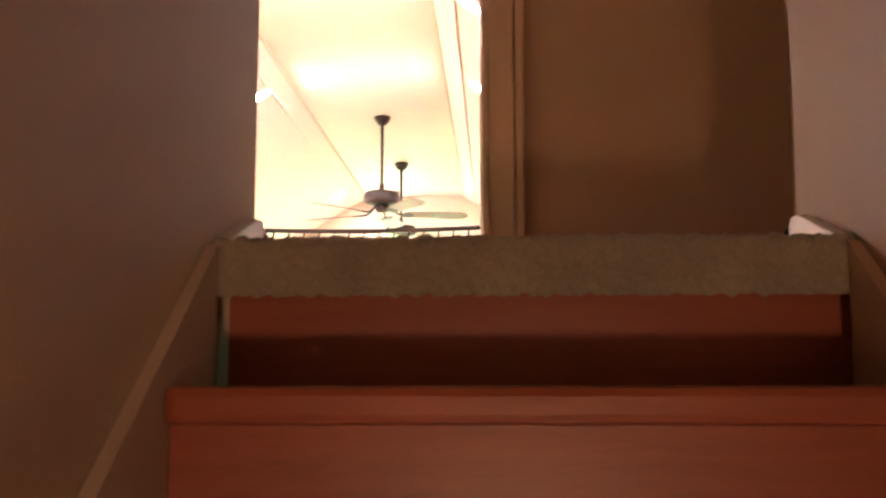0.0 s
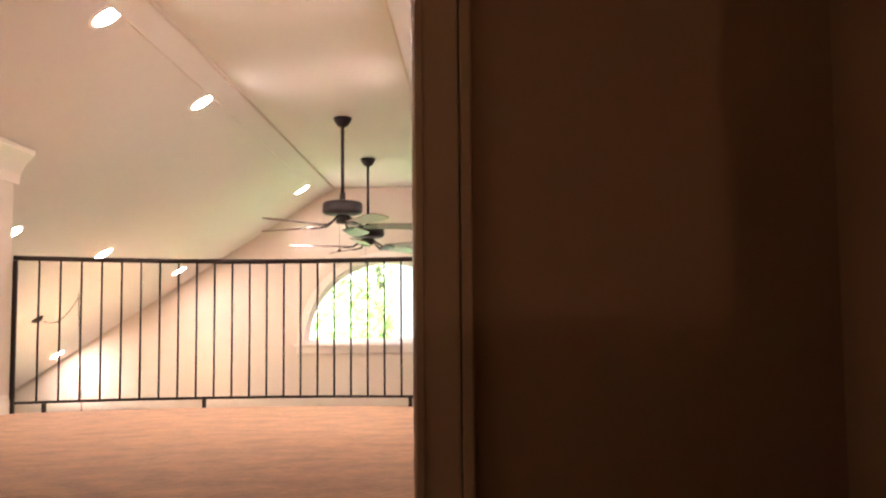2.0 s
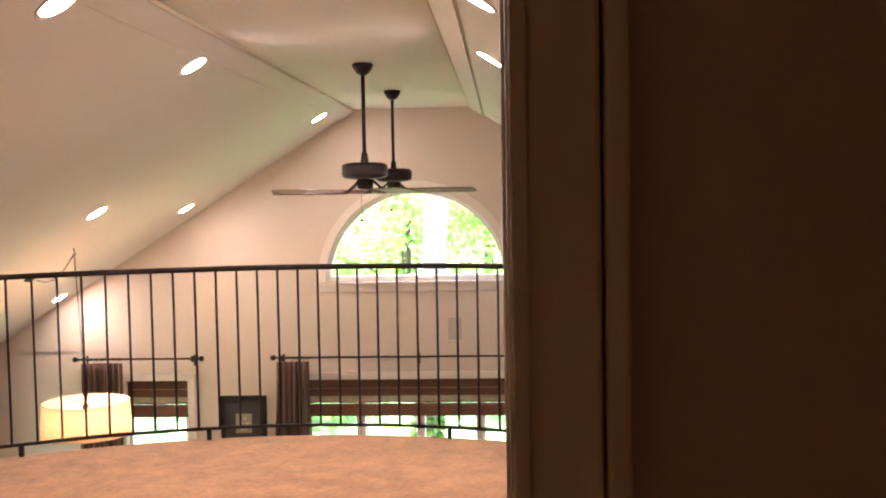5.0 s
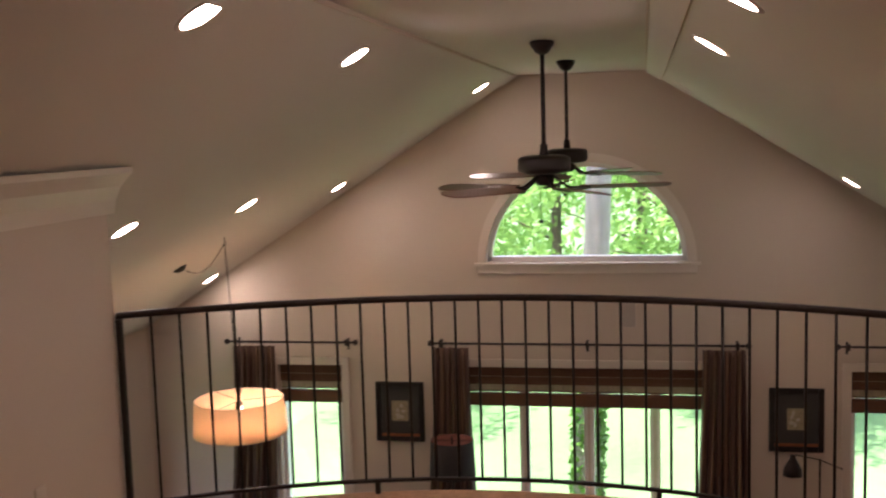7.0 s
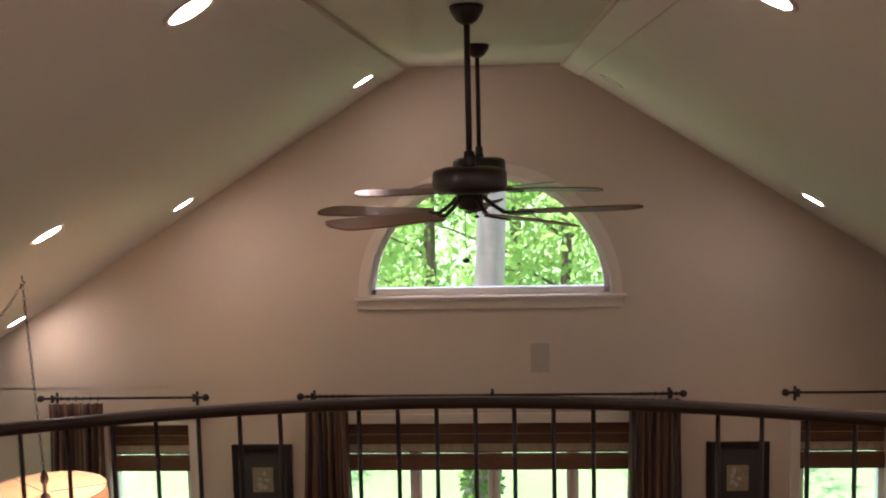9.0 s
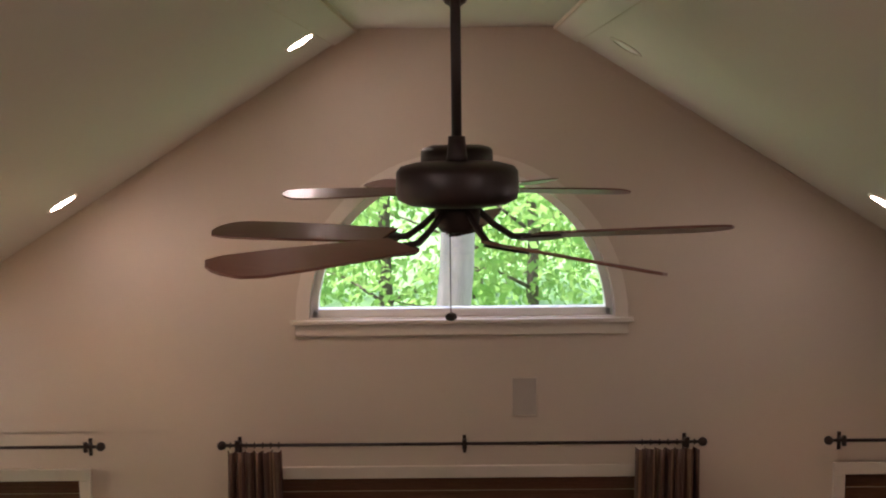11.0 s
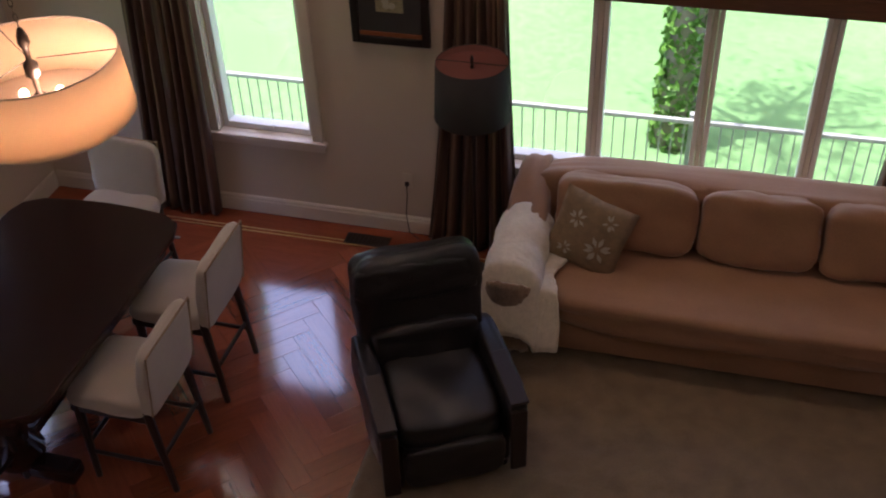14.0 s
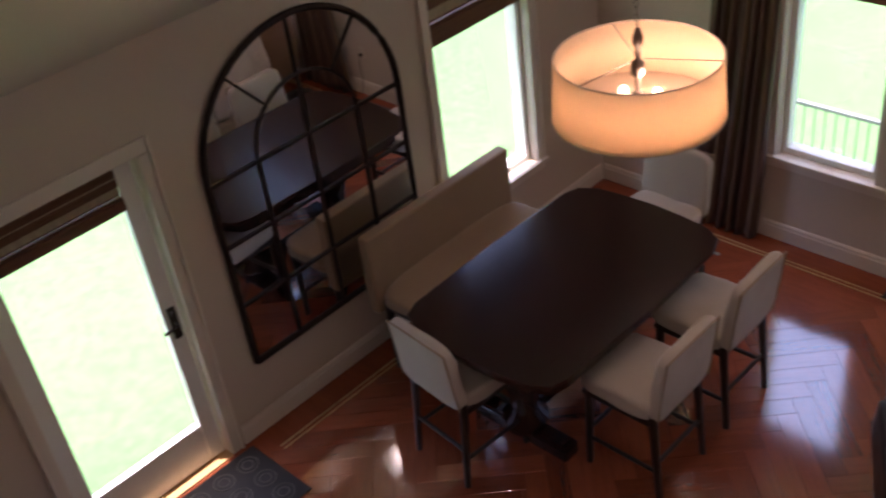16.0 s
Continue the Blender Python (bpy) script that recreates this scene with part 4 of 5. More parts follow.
for fy in (-0.52, 0.0, 0.52):
    top = MZ1 if fy else MZ1 + MR * 0.52
    part("glazing_bar", box(0.0245, 0.038, MC + fy * MR - 0.009, MC + fy * MR + 0.009, MZ0, top, 0.002), IRON, mirror)
for fz in (0.0, 0.33, 0.66):
    z = MZ1 - fz * (MZ1 - MZ0)
    part("glazing_bar", box(0.0245, 0.036, MC - MR, MC + MR, z - 0.009, z + 0.009, 0.002), IRON, mirror)
for a in (50, 90, 130):
    c, s = math.cos(radians(a)), math.sin(radians(a))
    part("glazing_bar", rod((0.03, MC + MR * 0.52 * c, MZ1 + MR * 0.52 * s), (0.03, MC + MR * c, MZ1 + MR * s), 0.008, seg=6), IRON, mirror)

# ---- dining group ----
table = thing("dining_table", "dark espresso wood counter-height table with clipped corners", "table", (-3.37, 9.16, 0))
half = [(0.545, -0.66), (0.563, 0.0), (0.545, 0.70), (0.51, 0.80), (0.40, 0.865), (0.2, 0.89), (0.0, 0.90)]
full = half + [(-x, y) for x, y in half[:-1][::-1]] + [(-0.51, -0.76), (-0.40, -0.82), (-0.2, -0.85), (0.0, -0.86), (0.2, -0.85), (0.40, -0.82), (0.51, -0.76)]
part("tabletop", prism(full, 0.865, 0.90, 0.008), TABLE, table)
part("apron", prism([(x * 0.9, y * 0.92) for x, y in full], 0.775, 0.864), TABLE, table)
for sy in (-1, 1):
    part("pedestal", lathe([(0.0, 0.10), (0.13, 0.10), (0.14, 0.16), (0.08, 0.24), (0.09, 0.34), (0.12, 0.45), (0.075, 0.60), (0.10, 0.70), (0.13, 0.774), (0.0, 0.7745)], 24, (0, sy * 0.42, 0)), TABLE, table, smooth=True)
    part("foot", box(-0.34, 0.34, sy * 0.42 - 0.06, sy * 0.42 + 0.06, 0.0, 0.10, 0.02), TABLE, table)
part("stretcher", box(-0.03, 0.03, -0.30, 0.30, 0.13, 0.19, 0.01), TABLE, table)
part("latch", box(0.52, 0.575, 0.69, 0.71, 0.872, 0.878, 0.002), FENCE, table, "small bright metal leaf latch")


def counter_chair(at, turn, label):
    """An upholstered counter chair that faces its own +y."""
    c = thing("dining_chair", label, "chair", at, turn, group="chairs round the table")
    part("seat", cushion(0.49, 0.50, 0.12, (0, 0, 0.615), 0.18, 2, 9), LINEN, c, smooth=True)
    part("seat_rail", box(-0.225, 0.225, -0.225, 0.225, 0.52, 0.562, 0.006), DARKLEG, c)
    k = cushion(0.50, 0.075, 0.46, (0, 0, 0), 0.12, 5, 9)
    bmesh.ops.transform(k, matrix=Matrix.Translation((0, -0.262, 0.80)) @ Matrix.Rotation(radians(7), 4, "X"), verts=k.verts[:])
    part("backrest", k, LINEN, c, smooth=True)
    k = bmesh.new()
    tube([(-0.235, -0.033, -0.20), (-0.235, -0.033, 0.222), (0.235, -0.033, 0.222), (0.235, -0.033, -0.20)], 0.006, 6, k)
    bmesh.ops.transform(k, matrix=Matrix.Translation((0, -0.262, 0.80)) @ Matrix.Rotation(radians(7), 4, "X"), verts=k.verts[:])
    part("piping", k, BENCHCLOTH, c, "darker welt round the backrest")
    for sx in (-1, 1):
        part("leg", rod((sx * 0.215, 0.20, 0.0), (sx * 0.205, 0.19, 0.56), 0.017, 0.026, 8), DARKLEG, c)
        part("leg", rod((sx * 0.215, -0.27, 0.0), (sx * 0.205, -0.215, 0.62), 0.017, 0.026, 8), DARKLEG, c)
        part("stretcher", rod((sx * 0.212, 0.198, 0.20), (sx * 0.212, -0.25, 0.20), 0.012, seg=8), DARKLEG, c)
    part("stretcher", rod((-0.21, 0.197, 0.26), (0.21, 0.197, 0.26), 0.013, seg=8), DARKLEG, c)
    part("stretcher", rod((-0.21, -0.245, 0.26), (0.21, -0.245, 0.26), 0.013, seg=8), DARKLEG, c)
    return c


first = counter_chair((-2.74, 9.68, 0), 90, "oatmeal linen counter chair with dark legs at the table's long side")
copy_thing(first, pose(-2.74, 9.00, 0, 0, 0, 90))
near = copy_thing(first, pose(-3.56, 8.50, 0, 0, 0, -5))
tagged(near, "oatmeal linen counter chair with dark legs at the table's end")
far = copy_thing(first, pose(-3.52, 10.26, 0, 0, 0, 178))
tagged(far, "oatmeal linen counter chair at the table's window end")

bench = thing("dining_bench", "high-backed tan upholstered bench between table and mirror", "bench", (-4.20, 9.28, 0))
part("backrest", box(-0.325, -0.235, -0.65, 0.65, 0.47, 1.03, 0.018, 3), BENCHCLOTH, bench)
part("seat", cushion(0.50, 1.28, 0.13, (0, 0, 0.60), 0.15, 6, 10), BENCHCLOTH, bench, smooth=True)
part("seat_rail", box(-0.24, 0.22, -0.60, 0.60, 0.49, 0.545, 0.006), DARKLEG, bench)
for sx in (-0.22, 0.20):
    for sy in (-0.58, 0.58):
        part("leg", rod((sx, sy, 0), (sx, sy, 0.52), 0.018, 0.027, 8), DARKLEG, bench)
    part("stretcher", rod((sx, -0.58, 0.2), (sx, 0.58, 0.2), 0.013, seg=8), DARKLEG, bench)

# ---- sitting group ----
rug = thing("area_rug", "sand coloured shag rug under the sofa and recliner", "rug", (0, 0, 0))
k = bmesh.new()
bmesh.ops.create_grid(k, x_segments=150, y_segments=110, size=0.5)
for v in k.verts:
    u, w = v.co.x, v.co.y
    rim = min(0.5 - abs(u), 0.5 - abs(w))
    h = 0.026 if rim > 0.002 else -0.004
    v.co = Vector((0.45 + 4.0 * u, 9.15 + 3.0 * w, h + (0.008 * noise.noise(Vector((u * 130, w * 100, 1))) + 0.005 * noise.noise(Vector((u * 40, w * 30, 4))) if rim > 0.002 else 0)))
part("rug_surface", k, RUG, rug, smooth=True)

sofa = thing("sectional_sofa", "tan microsuede sectional sofa with loose back cushions", "sofa", (0, 0, 0.03))
part("base", box(-0.96, 2.25, 10.28, 11.12, 0.03, 0.27, 0.03, 3), SUEDE, sofa)
part("back", cushion(3.35, 0.30, 0.76, (0.70, 11.03, 0.53), 0.22, 1, 14), SUEDE, sofa, smooth=True)
part("seat_cushion", cushion(2.42, 0.82, 0.25, (0.42, 10.62, 0.355), 0.2, 3, 16, 0.01), SUEDE, sofa, smooth=True)
arm = cushion(0.26, 0.98, 0.58, (-0.93, 10.72, 0.36), 0.28, 7, 12)
for v in arm.verts:
    v.co.z += max(0, (v.co.y - 10.55)) * 0.42 * max(0, (v.co.z - 0.35) / 0.3)
part("arm", arm, SUEDE, sofa, smooth=True)
for i, (x0, x1) in enumerate(((-0.76, 0.08), (0.10, 0.78), (0.80, 1.46))):
    c = cushion(x1 - x0, 0.24, 0.44, (0, 0, 0), 0.17, 11 + i * 3, 12)
    bmesh.ops.transform(c, matrix=Matrix.Translation(((x0 + x1) / 2, 10.86, 0.69)) @ Matrix.Rotation(radians(-14), 4, "X"), verts=c.verts[:])
    part("back_cushion", c, SUEDE, sofa, smooth=True)
part("chaise_base", box(1.50, 2.40, 8.9, 10.27, 0.03, 0.27, 0.03, 3), SUEDE, sofa)
part("chaise_cushion", cushion(0.86, 2.05, 0.24, (1.98, 9.98, 0.355), 0.2, 5, 14), SUEDE, sofa, smooth=True)
part("chaise_back", cushion(0.28, 2.2, 0.60, (2.42, 10.05, 0.48), 0.22, 6, 12), SUEDE, sofa, smooth=True)
c = cushion(0.62, 0.24, 0.44, (0, 0, 0), 0.28, 31, 12)
bmesh.ops.transform(c, matrix=Matrix.Translation((1.84, 10.84, 0.69)) @ Matrix.Rotation(radians(-14), 4, "X"), verts=c.verts[:])
part("back_cushion", c, SUEDE, sofa, smooth=True)
for sx, sy in ((-0.86, 10.38), (-0.86, 11.02), (2.2, 11.02), (1.6, 9.0), (2.3, 9.0)):
    part("foot", box(sx - 0.035, sx + 0.035, sy - 0.035, sy + 0.035, -0.025, 0.031, 0.006), DARKLEG, sofa)


def throw_pillow(m, seed, label):
    p = thing("throw_pillow", label, "pillow", group="floral pillows")
    p.matrix_basis = m
    k = bmesh.new()
    bmesh.ops.create_grid(k, x_segments=22, y_segments=22, size=0.5)
    top = k.verts[:]
    dup = bmesh.ops.duplicate(k, geom=k.verts[:] + k.edges[:] + k.faces[:])
    low = [g for g in dup["geom"] if isinstance(g, bmesh.types.BMVert)]
    for vs, s in ((top, 1), (low, -1)):
        for v in vs:
            u, w = v.co.x * 2, v.co.y * 2
            t = max(0, (1 - u * u) * (1 - w * w)) ** 0.45
            pinch = 1 - 0.07 * (1 - abs(u)) * 0 - 0.06 * (1 - abs(u * w))
            v.co = Vector((u * 0.23 * pinch, w * 0.23 * pinch, s * (0.085 * t + 0.004 * noise.noise(Vector((u * 3, w * 3, seed))))))
    bmesh.ops.remove_doubles(k, verts=k.verts[:], dist=0.0008)
    bmesh.ops.recalc_face_normals(k, faces=k.faces[:])
    part("cover", k, PILLOW, p, smooth=True)
    rnd = random.Random(seed)
    for cx, cy, r in ((0.09, -0.05, 0.085), (-0.09, 0.08, 0.06), (0.10, 0.13, 0.05), (-0.10, -0.12, 0.05)):
        fl = bmesh.new()
        for q in range(9):
            a = 2 * math.pi * q / 9 + rnd.random()
            for rr, hw in ((0.3, 0.012),):
                z = lambda x, y: 0.091 * max(0.02, (1 - (x / 0.23) ** 2) * (1 - (y / 0.23) ** 2)) ** 0.45 + 0.004
                P = [(cx + r * d * math.cos(a) - w * math.sin(a), cy + r * d * math.sin(a) + w * math.cos(a)) for d, w in ((0.2, 0), (0.6, -r * 0.16), (1, 0), (0.6, r * 0.16))]
                P = [(max(-0.2, min(0.2, x)), max(-0.2, min(0.2, y))) for x, y in P]
                fl.faces.new([fl.verts.new((x, y, z(x, y))) for x, y in P])
        part("flower_print", fl, PETAL, p, "pale printed flower")


throw_pillow(Matrix.Translation((-0.53, 10.64, 0.69)) @ Matrix.Rotation(radians(-8), 4, "Z") @ Matrix.Rotation(radians(68), 4, "X") @ Matrix.Rotation(radians(-14), 4, "Z"), 5, "brown floral throw pillow leaning on the sofa arm")
throw_pillow(Matrix.Translation((1.70, 10.50, 0.735)) @ Matrix.Rotation(radians(-30), 4, "Z") @ Matrix.Rotation(radians(66), 4, "X"), 9, "brown floral throw pillow in the sofa's corner")

# fleece throw over the sofa arm
blanket = thing("throw_blanket", "cream fleece throw with fur lining over the sofa arm", "blanket")
nu, nv = 70, 50
verts, faces = [], []
for j in range(nv + 1):
    w = j / nv
    for i in range(nu + 1):
        u = i / nu
        s = (u - 0.57) * 1.05
        y = 10.08 + 0.68 * w + 0.05 * s
        sag = 0.02 * noise.noise(Vector((u * 3, w * 5, 8)))
        r = 0.155
        top = 0.69 + 0.06 * w
        if abs(s) < r * 1.57:
            a = s / r
            x, z = -0.93 + r * math.sin(a), top - r * (1 - math.cos(a))
        else:
            sg = 1 if s > 0 else -1
            d = abs(s) - r * 1.57
            x, z = -0.93 + sg * (r + 0.05 * d + 0.03 * math.sin(w * 9 + sg) * min(1, d * 5)), top - r - d * (1 - 0.1 * math.sin(w * 6))
            if s > 0 and z < 0.53:
                x, z = x + (0.53 - z) * 0.6, 0.53
        f = 0.007 * noise.noise(Vector((u * 60, w * 40, 1))) + sag
        z -= max(0.0, 10.23 - y) * 2.6
        verts.append((x + f, y + 0.03 * noise.noise(Vector((u * 4, w * 2, 3))), max(0.06, z + f)))
for j in range(nv):
    for i in range(nu):
        p = j * (nu + 1) + i
        faces.append((p, p + 1, p + nu + 2, p + nu + 1))
ob = raw("fleece_side", verts, faces, FLEECE, blanket, smooth=True)
sm = ob.modifiers.new("thickness", "SOLIDIFY")
sm.thickness, sm.offset = 0.02, 1
fv, ff = [], []
for j in range(13):
    for i in range(31):
        u, w = i / 30, j / 12
        a = (u - 0.5) * 2.5
        fv.append((-0.93 + 0.12 * math.sin(a) + 0.012 * noise.noise(Vector((u * 9, w * 7, 2))), 10.16 - 0.035 * w + 0.05 * (1 - math.cos(a)), 0.63 - 0.055 * (1 - math.cos(a)) - 0.48 * w + 0.02 * noise.noise(Vector((u * 8, w * 3, 7)))))
for j in range(12):
    for i in range(30):
        p = j * 31 + i
        ff.append((p, p + 1, p + 32, p + 31))
ob = raw("fur_lining", fv, ff, FUR, blanket, "brown fur lining folded outward", smooth=True)
sm = ob.modifiers.new("thickness", "SOLIDIFY")
sm.thickness = 0.02

# recliner
rec = thing("recliner", "black leather recliner on the rug's edge", "armchair", (-1.20, 9.52, 0.0), 29)
part("base", box(-0.33, 0.33, -0.36, 0.34, 0.06, 0.30, 0.03, 3), LEATHER, rec)
part("seat", cushion(0.56, 0.64, 0.22, (0, -0.10, 0.40), 0.22, 2, 12), LEATHER, rec, smooth=True)
k = cushion(0.71, 0.24, 0.69, (0, 0, 0), 0.2, 4, 14)
bmesh.ops.transform(k, matrix=Matrix.Translation((0, 0.34, 0.68)) @ Matrix.Rotation(radians(-14), 4, "X"), verts=k.verts[:])
part("backrest", k, LEATHER, rec, smooth=True)
k = cushion(0.60, 0.16, 0.24, (0, 0, 0), 0.35, 9, 12)
bmesh.ops.transform(k, matrix=Matrix.Translation((0, 0.20, 0.55)) @ Matrix.Rotation(radians(-14), 4, "X"), verts=k.verts[:])
part("lumbar_roll", k, LEATHER, rec, smooth=True)
k = cushion(0.69, 0.17, 0.22, (0, 0, 0), 0.3, 12, 12)
bmesh.ops.transform(k, matrix=Matrix.Translation((0, 0.345, 0.88)) @ Matrix.Rotation(radians(-14), 4, "X"), verts=k.verts[:])
part("head_roll", k, LEATHER, rec, smooth=True)
for s in (-1, 1):
    part("arm", cushion(0.13, 0.78, 0.32, (s * 0.345, -0.05, 0.42), 0.3, 3 + s, 12), LEATHER, rec, smooth=True)
    part("arm_front", box(s * 0.345 - 0.045, s * 0.345 + 0.045, -0.455, -0.425, 0.08, 0.52, 0.012), DARKLEG, rec, "dark polished wood arm front")
    part("arm_cap", box(s * 0.345 - 0.05, s * 0.345 + 0.05, -0.46, -0.05, 0.575, 0.592, 0.007), DARKLEG, rec)
    for y in (-0.34, 0.30):
        part("foot", rod((s * 0.29, y, 0.0), (s * 0.29, y, 0.07), 0.022, 0.03), DARKLEG, rec)
part("footrest", cushion(0.54, 0.10, 0.28, (0, -0.42, 0.24), 0.25, 8, 10), LEATHER, rec, smooth=True)

# dark floor lamp by the curtain
fl = thing("floor_lamp", "floor lamp with a black drum shade by the curtain", "floor lamp", (-1.30, 10.90, 0))
part("base", lathe([(0.0, 0.0), (0.15, 0.0), (0.15, 0.015), (0.05, 0.035), (0.02, 0.06), (0.0, 0.061)], 32), BRONZE, fl, smooth=True)
part("pole", rod((0, 0, 0.05), (0, 0, 1.60), 0.011), BRONZE, fl)
part("shade", lathe([(0.232, 1.26), (0.215, 1.62), (0.211, 1.62), (0.228, 1.26), (0.232, 1.26)], 48), BLACKSHADE, fl, smooth=True)
part("lining", lathe([(0.210, 1.617), (0.2265, 1.263), (0.2255, 1.263), (0.209, 1.617), (0.210, 1.617)], 48), REDLINING, fl, "rust coloured shade lining", smooth=True)
part("top_disc", lathe([(0.0, 1.575), (0.208, 1.575), (0.208, 1.578), (0.0, 1.578)], 40), REDLINING, fl)
part("finial", lathe([(0.0, 1.665), (0.008, 1.65), (0.012, 1.635), (0.005, 1.60), (0.0, 1.579)], 12), BRONZE, fl)
part("spoke", rod((-0.21, 0, 1.612), (0.21, 0, 1.612), 0.003, seg=6), BRONZE, fl)

# swing-arm lamp
sw = thing("swing_arm_lamp", "black swing-arm floor lamp with a bell shade under a picture", "floor lamp", (2.22, 11.12, 0))
part("base", lathe([(0.0, 0.0), (0.10, 0.0), (0.10, 0.02), (0.02, 0.035), (0.0, 0.036)], 24), IRON, sw)
part("pole", rod((0, 0, 0.03), (0, 0, 1.46), 0.009), IRON, sw)
part("arm", tube([(0.20, -0.05, 1.38), (0.0, 0, 1.45), (-0.22, -0.02, 1.50), (-0.25, -0.02, 1.49)], 0.006, 6), IRON, sw)
part("shade", lathe([(0.0, 1.50), (0.025, 1.50), (0.03, 1.46), (0.055, 1.42), (0.085, 1.36), (0.092, 1.30), (0.088, 1.30), (0.05, 1.41), (0.0, 1.46)], 28, (-0.25, -0.02, 0)), IRON, sw, smooth=True)

# door mat
dm = thing("door_mat", "black rubber door mat with ring pattern", "mat", (-4.36, 7.16, 0))
part("base", box(-0.28, 0.28, -0.48, 0.48, 0.0, 0.010, 0.004), MATRUBBER, dm)
for i in range(3):
    for j in range(5):
        cx, cy = -0.17 + 0.17 * i, -0.36 + 0.18 * j
        for r in (0.065, 0.035):
            part("ring", tube([(cx + r * math.cos(a), cy + r * math.sin(a), 0.0105) for a in [2 * math.pi * q / 16 for q in range(17)]], 0.005, 5), MATRING, dm)


# ---- outdoors ----
def ground_z(x, y):
    base = -1.08 + 0.02 * noise.noise(Vector((x * 0.5, y * 0.5, 0)))
    rise = max(0.0, y - 17) * 0.055
    far = max(0.0, y - 60)
    return base + rise - far * 0.03 + 0.25 * noise.noise(Vector((x * 0.06, y * 0.06, 3))) * min(1, max(0, y - 14) / 10)


gx = sorted({*[-600, -300, -150, -80, 80, 150, 300, 600], *[-50 + 2.0 * i for i in range(51)]})
gy = sorted({*[-600, -300, -100, -40, -10, 80, 110, 160, 260, 420, 600], *[0 + 1.5 * i for i in range(45)]})
gverts = [(x, y, ground_z(x, y)) for y in gy for x in gx]
gfaces = [(j * len(gx) + i, j * len(gx) + i + 1, (j + 1) * len(gx) + i + 1, (j + 1) * len(gx) + i) for j in range(len(gy) - 1) for i in range(len(gx) - 1)]
tagged(raw("ground", gverts, gfaces, GRASS, smooth=True), "sunlit mown lawn rising to the trees", kind="structure")

fence = thing("garden_fence", "low grey metal picket fence on the lawn", "fence", (0, 13.5, 0))
FB, FT = -1.03, -0.18
pk = part("picket", rod((0, 0, FB), (0, 0, FT - 0.02), 0.007, seg=6), FENCE, fence)
pk.location = (-4.6, 0, 0)
for i in range(1, 92):
    o = new("picket", pk.data)
    o.parent, o.location = fence, (-4.6 + 0.1 * i, 0, 0)
for z in (FT, FB + 0.14):
    part("rail", box(-4.65, 4.65, -0.02, 0.02, z - 0.018, z + 0.018, 0.004), FENCE, fence)
for i in range(5):
    x = -4.6 + 2.28 * i
    part("post", box(x - 0.03, x + 0.03, 0.025, 0.085, FB - 0.1, FT + 0.05, 0.005), FENCE, fence)


def leaf_cloud(centres, count, size, seed):
    rng = np.random.default_rng(seed)
    c = np.array(centres)
    pick = rng.integers(0, len(c), count)
    off = rng.normal(size=(count, 3))
    off /= np.linalg.norm(off, axis=1)[:, None]
    pos = c[pick, :3] + off * (c[pick, 3] * rng.uniform(0.35, 1.0, count) ** 0.6)[:, None] * np.array([1, 1, 0.75])
    a = rng.normal(size=(count, 3))
    a /= np.linalg.norm(a, axis=1)[:, None]
    b = np.cross(a, rng.normal(size=(count, 3)))
    b /= np.linalg.norm(b, axis=1)[:, None]
    s = size * rng.uniform(0.6, 1.3, count)[:, None]
    v = np.stack([pos - a * s, pos + b * s * 0.5, pos + a * s, pos - b * s * 0.5], 1).reshape(-1, 3)
    f = np.arange(count * 4).reshape(-1, 4)
    return v.tolist(), f.tolist()


def tree(x, y, h, r, label, bark, leaves=2600, low=0.25, seed=1, spread=2.6, leaf=0.13, thin=0.35):
    rnd = random.Random(seed)
    z0 = ground_z(x, y) - 0.1
    t = thing("tree", label, "tree", (x, y, z0), group="garden trees")
    path = [(0.06 * rnd.uniform(-1, 1) * i * 0.3, 0.06 * rnd.uniform(-1, 1) * i * 0.3, h * 0.8 * i / 6) for i in range(7)]
    bm = tube(path, r, 12, taper=r * thin)
    cs = []
    for i in range(12):
        f = low + (1 - low) * (i + 0.5) / 12
        base = Vector(path[min(6, int(f * 6))])
        a = i * 2.4 + rnd.random()
        reach = spread * (1 - 0.55 * f) * rnd.uniform(0.7, 1.15)
        tip = base + Vector((math.cos(a) * reach, math.sin(a) * reach, h * 0.10 + rnd.uniform(-0.3, 0.5)))
        tube([base, base.lerp(tip, 0.5) + Vector((0, 0, 0.15)), tip], r * 0.26, 6, bm, taper=r * 0.06)
        for q in (0.45, 0.75, 1.0):
            p = base.lerp(tip, q)
            cs.append((p.x + rnd.uniform(-.4, .4), p.y + rnd.uniform(-.4, .4), p.z + rnd.uniform(-.3, .4), rnd.uniform(0.5, 1.0) * spread * 0.38))
    part("trunk", bm, bark, t, smooth=True)
    v, f = leaf_cloud(cs, leaves, leaf, seed)
    raw("crown", v, f, LEAF, t)
    return t


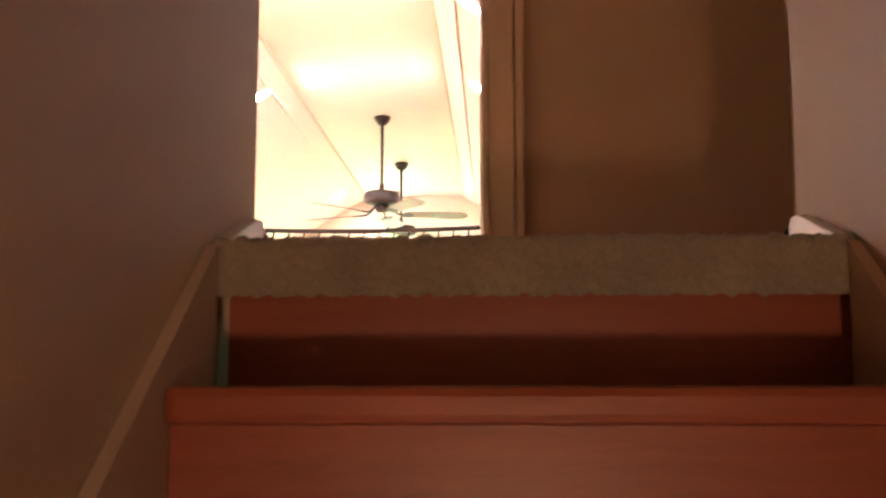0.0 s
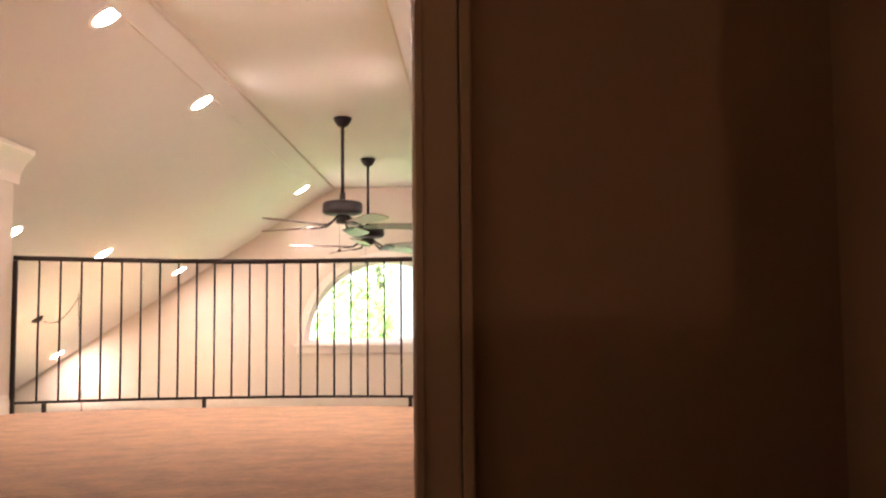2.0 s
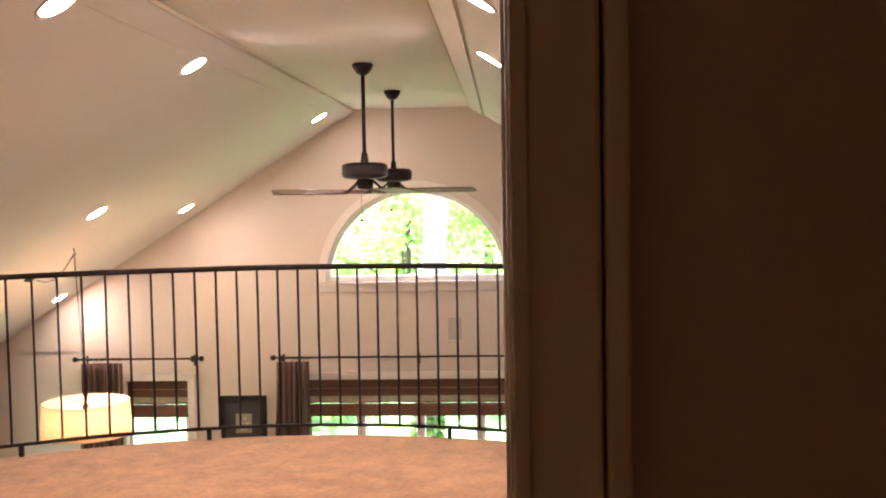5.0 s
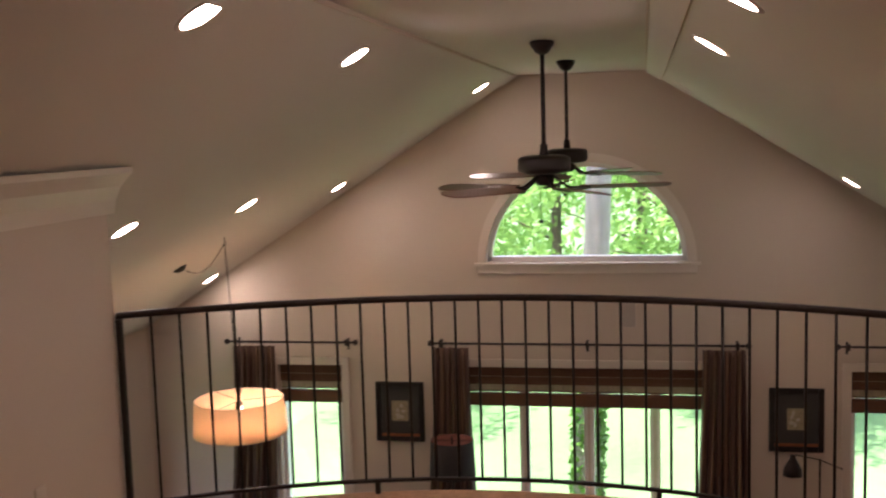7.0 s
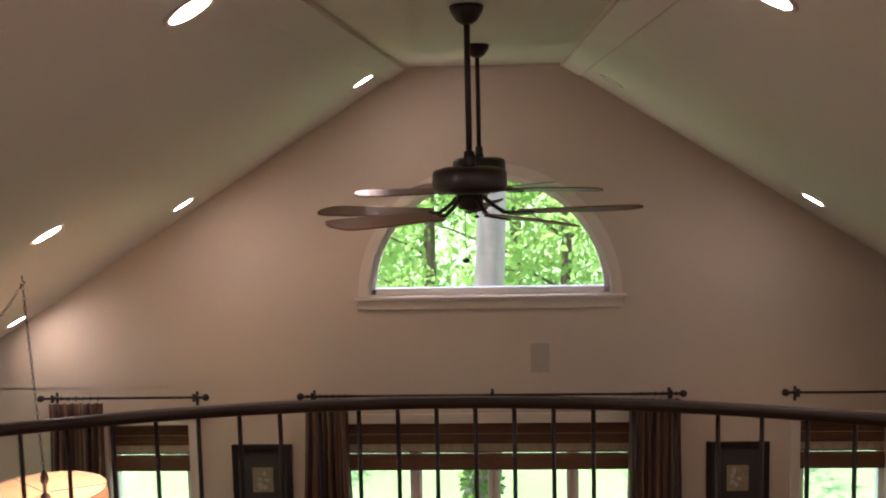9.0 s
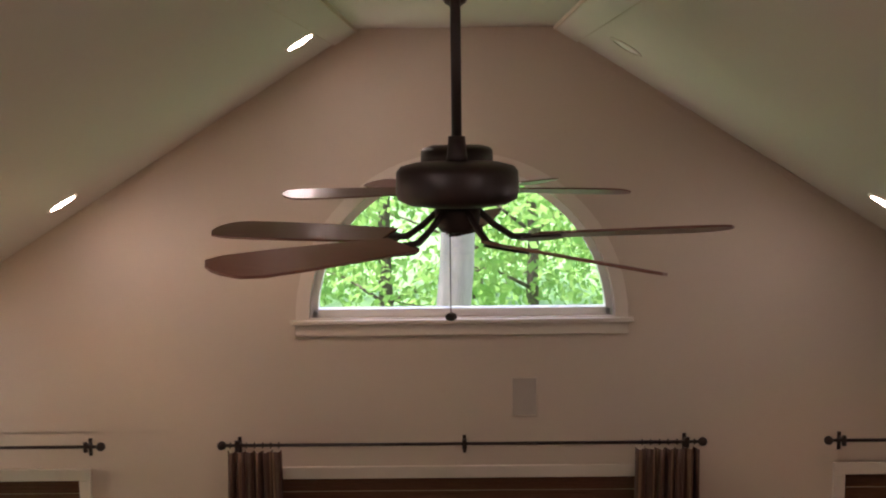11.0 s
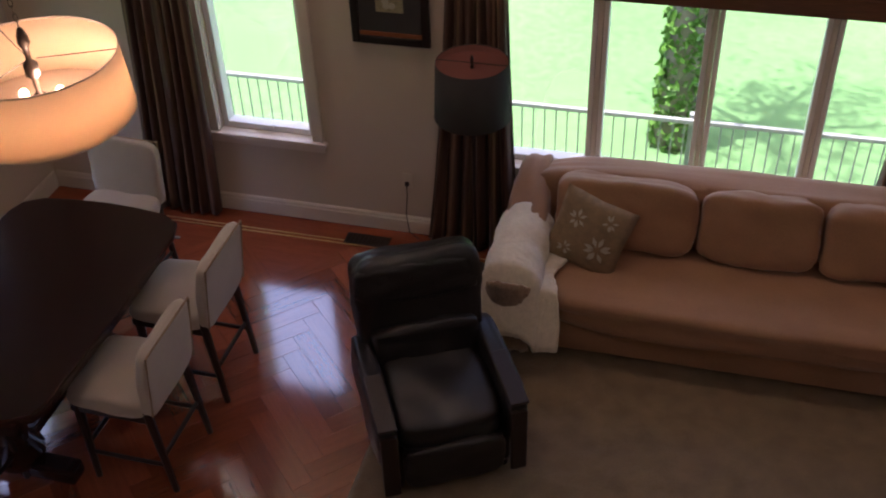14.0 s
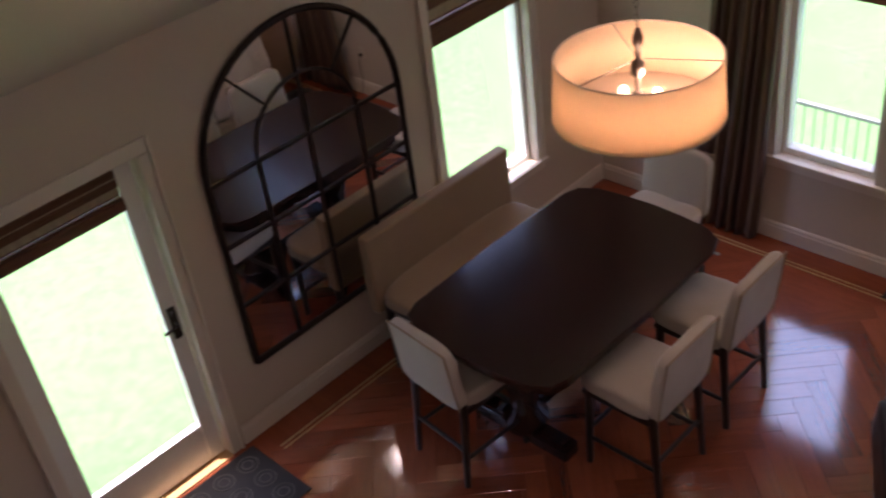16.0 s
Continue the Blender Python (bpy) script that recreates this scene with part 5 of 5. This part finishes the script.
main = tree(-0.14, 14.6, 11.0, 0.185, "tall pale-barked tree with ivy round its foot", BARK, 2200, 0.72, 4, 2.2, 0.05, 0.8)
main.matrix_basis = Matrix.Translation((-0.23, 14.6, main.location.z)) @ Matrix.Rotation(radians(2.3), 4, "Y")
iv = [(0.16 * math.cos(a), 0.16 * math.sin(a), 0.05 + 3.3 * q / 40, 0.10) for q in range(41) for a in [q * 1.9 + w * 1.26 for w in range(5)]]
v, f = leaf_cloud(iv, 6500, 0.05, 21)
raw("ivy", v, f, IVY, main, "climbing ivy on the lower trunk")
for i, (x, y, h, r, sp, low) in enumerate(((3.3, 21.0, 12, 0.30, 3.0, 0.40), (4.6, 23.0, 12, 0.28, 3.0, 0.36), (-4.0, 22.5, 8.0, 0.16, 3.2, 0.12), (-7.5, 25, 9, 0.2, 3.4, 0.15), (1.4, 24.5, 8.0, 0.15, 3.4, 0.12), (-1.6, 27.5, 9.0, 0.18, 3.6, 0.10), (7.5, 26, 9, 0.2, 3.6, 0.12), (5.0, 30, 10, 0.2, 4.0, 0.08), (-5.2, 31, 10, 0.2, 4.2, 0.08), (0.5, 33, 11, 0.2, 4.4, 0.06), (-11, 29, 10, 0.22, 4.0, 0.1), (11.5, 30, 10, 0.22, 4.0, 0.1))):
    tree(x, y, h, r, "pale-trunked garden tree beyond the lawn" if i < 2 else "leafy green tree at the lawn's edge", BARK if i < 2 else DARKBARK, 5600, low, 30 + i, sp, 0.105)
for i, (x, y) in enumerate(((-9.5, 9.0), (-12.5, 14.0), (-11.5, 4.0))):
    tree(x * 1.6, y, 8.5, 0.18, "leafy green tree at the lawn's edge", DARKBARK, 2600, 0.12, 60 + i, 3.4, 0.16)

# ---- floor pieces ----
for d in (0.20, 0.235):
    structure("inlay_line", box(-SIDE + d, SIDE - 0.3, GABLE - d - 0.006, GABLE - d + 0.006, -0.004, 0.0012), INLAY, "pale inlaid floor line")
    structure("inlay_line", box(-SIDE + d - 0.006, -SIDE + d + 0.006, 7.75, GABLE - d, -0.004, 0.0010), INLAY, "pale inlaid floor line")
PW, PN = 0.125, 5
PL = PW * PN
pb = bmesh.new()
bmesh.ops.create_cube(pb, size=1, matrix=Matrix.Translation((PL / 2, PW / 2, -0.003)) @ Matrix.Diagonal((PL - 0.0012, PW - 0.0012, 0.006, 1)))
bmesh.ops.bevel(pb, geom=[e for e in pb.edges if all(v.co.z > -0.001 for v in e.verts)], offset=0.0008, segments=1, affect="EDGES")
plank_mesh = bpy.data.meshes.new("plank")
pb.to_mesh(plank_mesh)
pb.free()
plank_mesh.materials.append(FLOOR)
base_turn = Matrix.Rotation(radians(45), 4, "Z")
rest = bmesh.new()
spots = []
for k in range(-90, 190):
    for j in range(-24, 24):
        for vert in (0, 1):
            m = Matrix.Translation((k * PW, (k + vert + 2 * PN * j) * PW, 0))
            if vert:
                m = m @ Matrix.Translation((PW, 0, 0)) @ Matrix.Rotation(radians(90), 4, "Z")
            m = base_turn @ m
            c = m @ Vector((PL / 2, PW / 2, 0))
            if -SIDE + 0.42 < c.x < 2.6 and 4.0 < c.y < GABLE - 0.45:
                spots.append((m, c))
spots.sort(key=lambda s: (s[1].x + 3.0) ** 2 + (s[1].y - 9.0) ** 2)
for m, c in spots[:300]:
    o = new("plank", plank_mesh)
    o.parent, o.matrix_basis = floor, m
for m, c in spots[300:]:
    n0 = len(rest.verts)
    rest.from_mesh(plank_mesh)
    rest.verts.ensure_lookup_table()
    bmesh.ops.transform(rest, matrix=m, verts=rest.verts[n0:])
tagged(part("far_planks", rest, FLOOR, floor), kind="stuff")
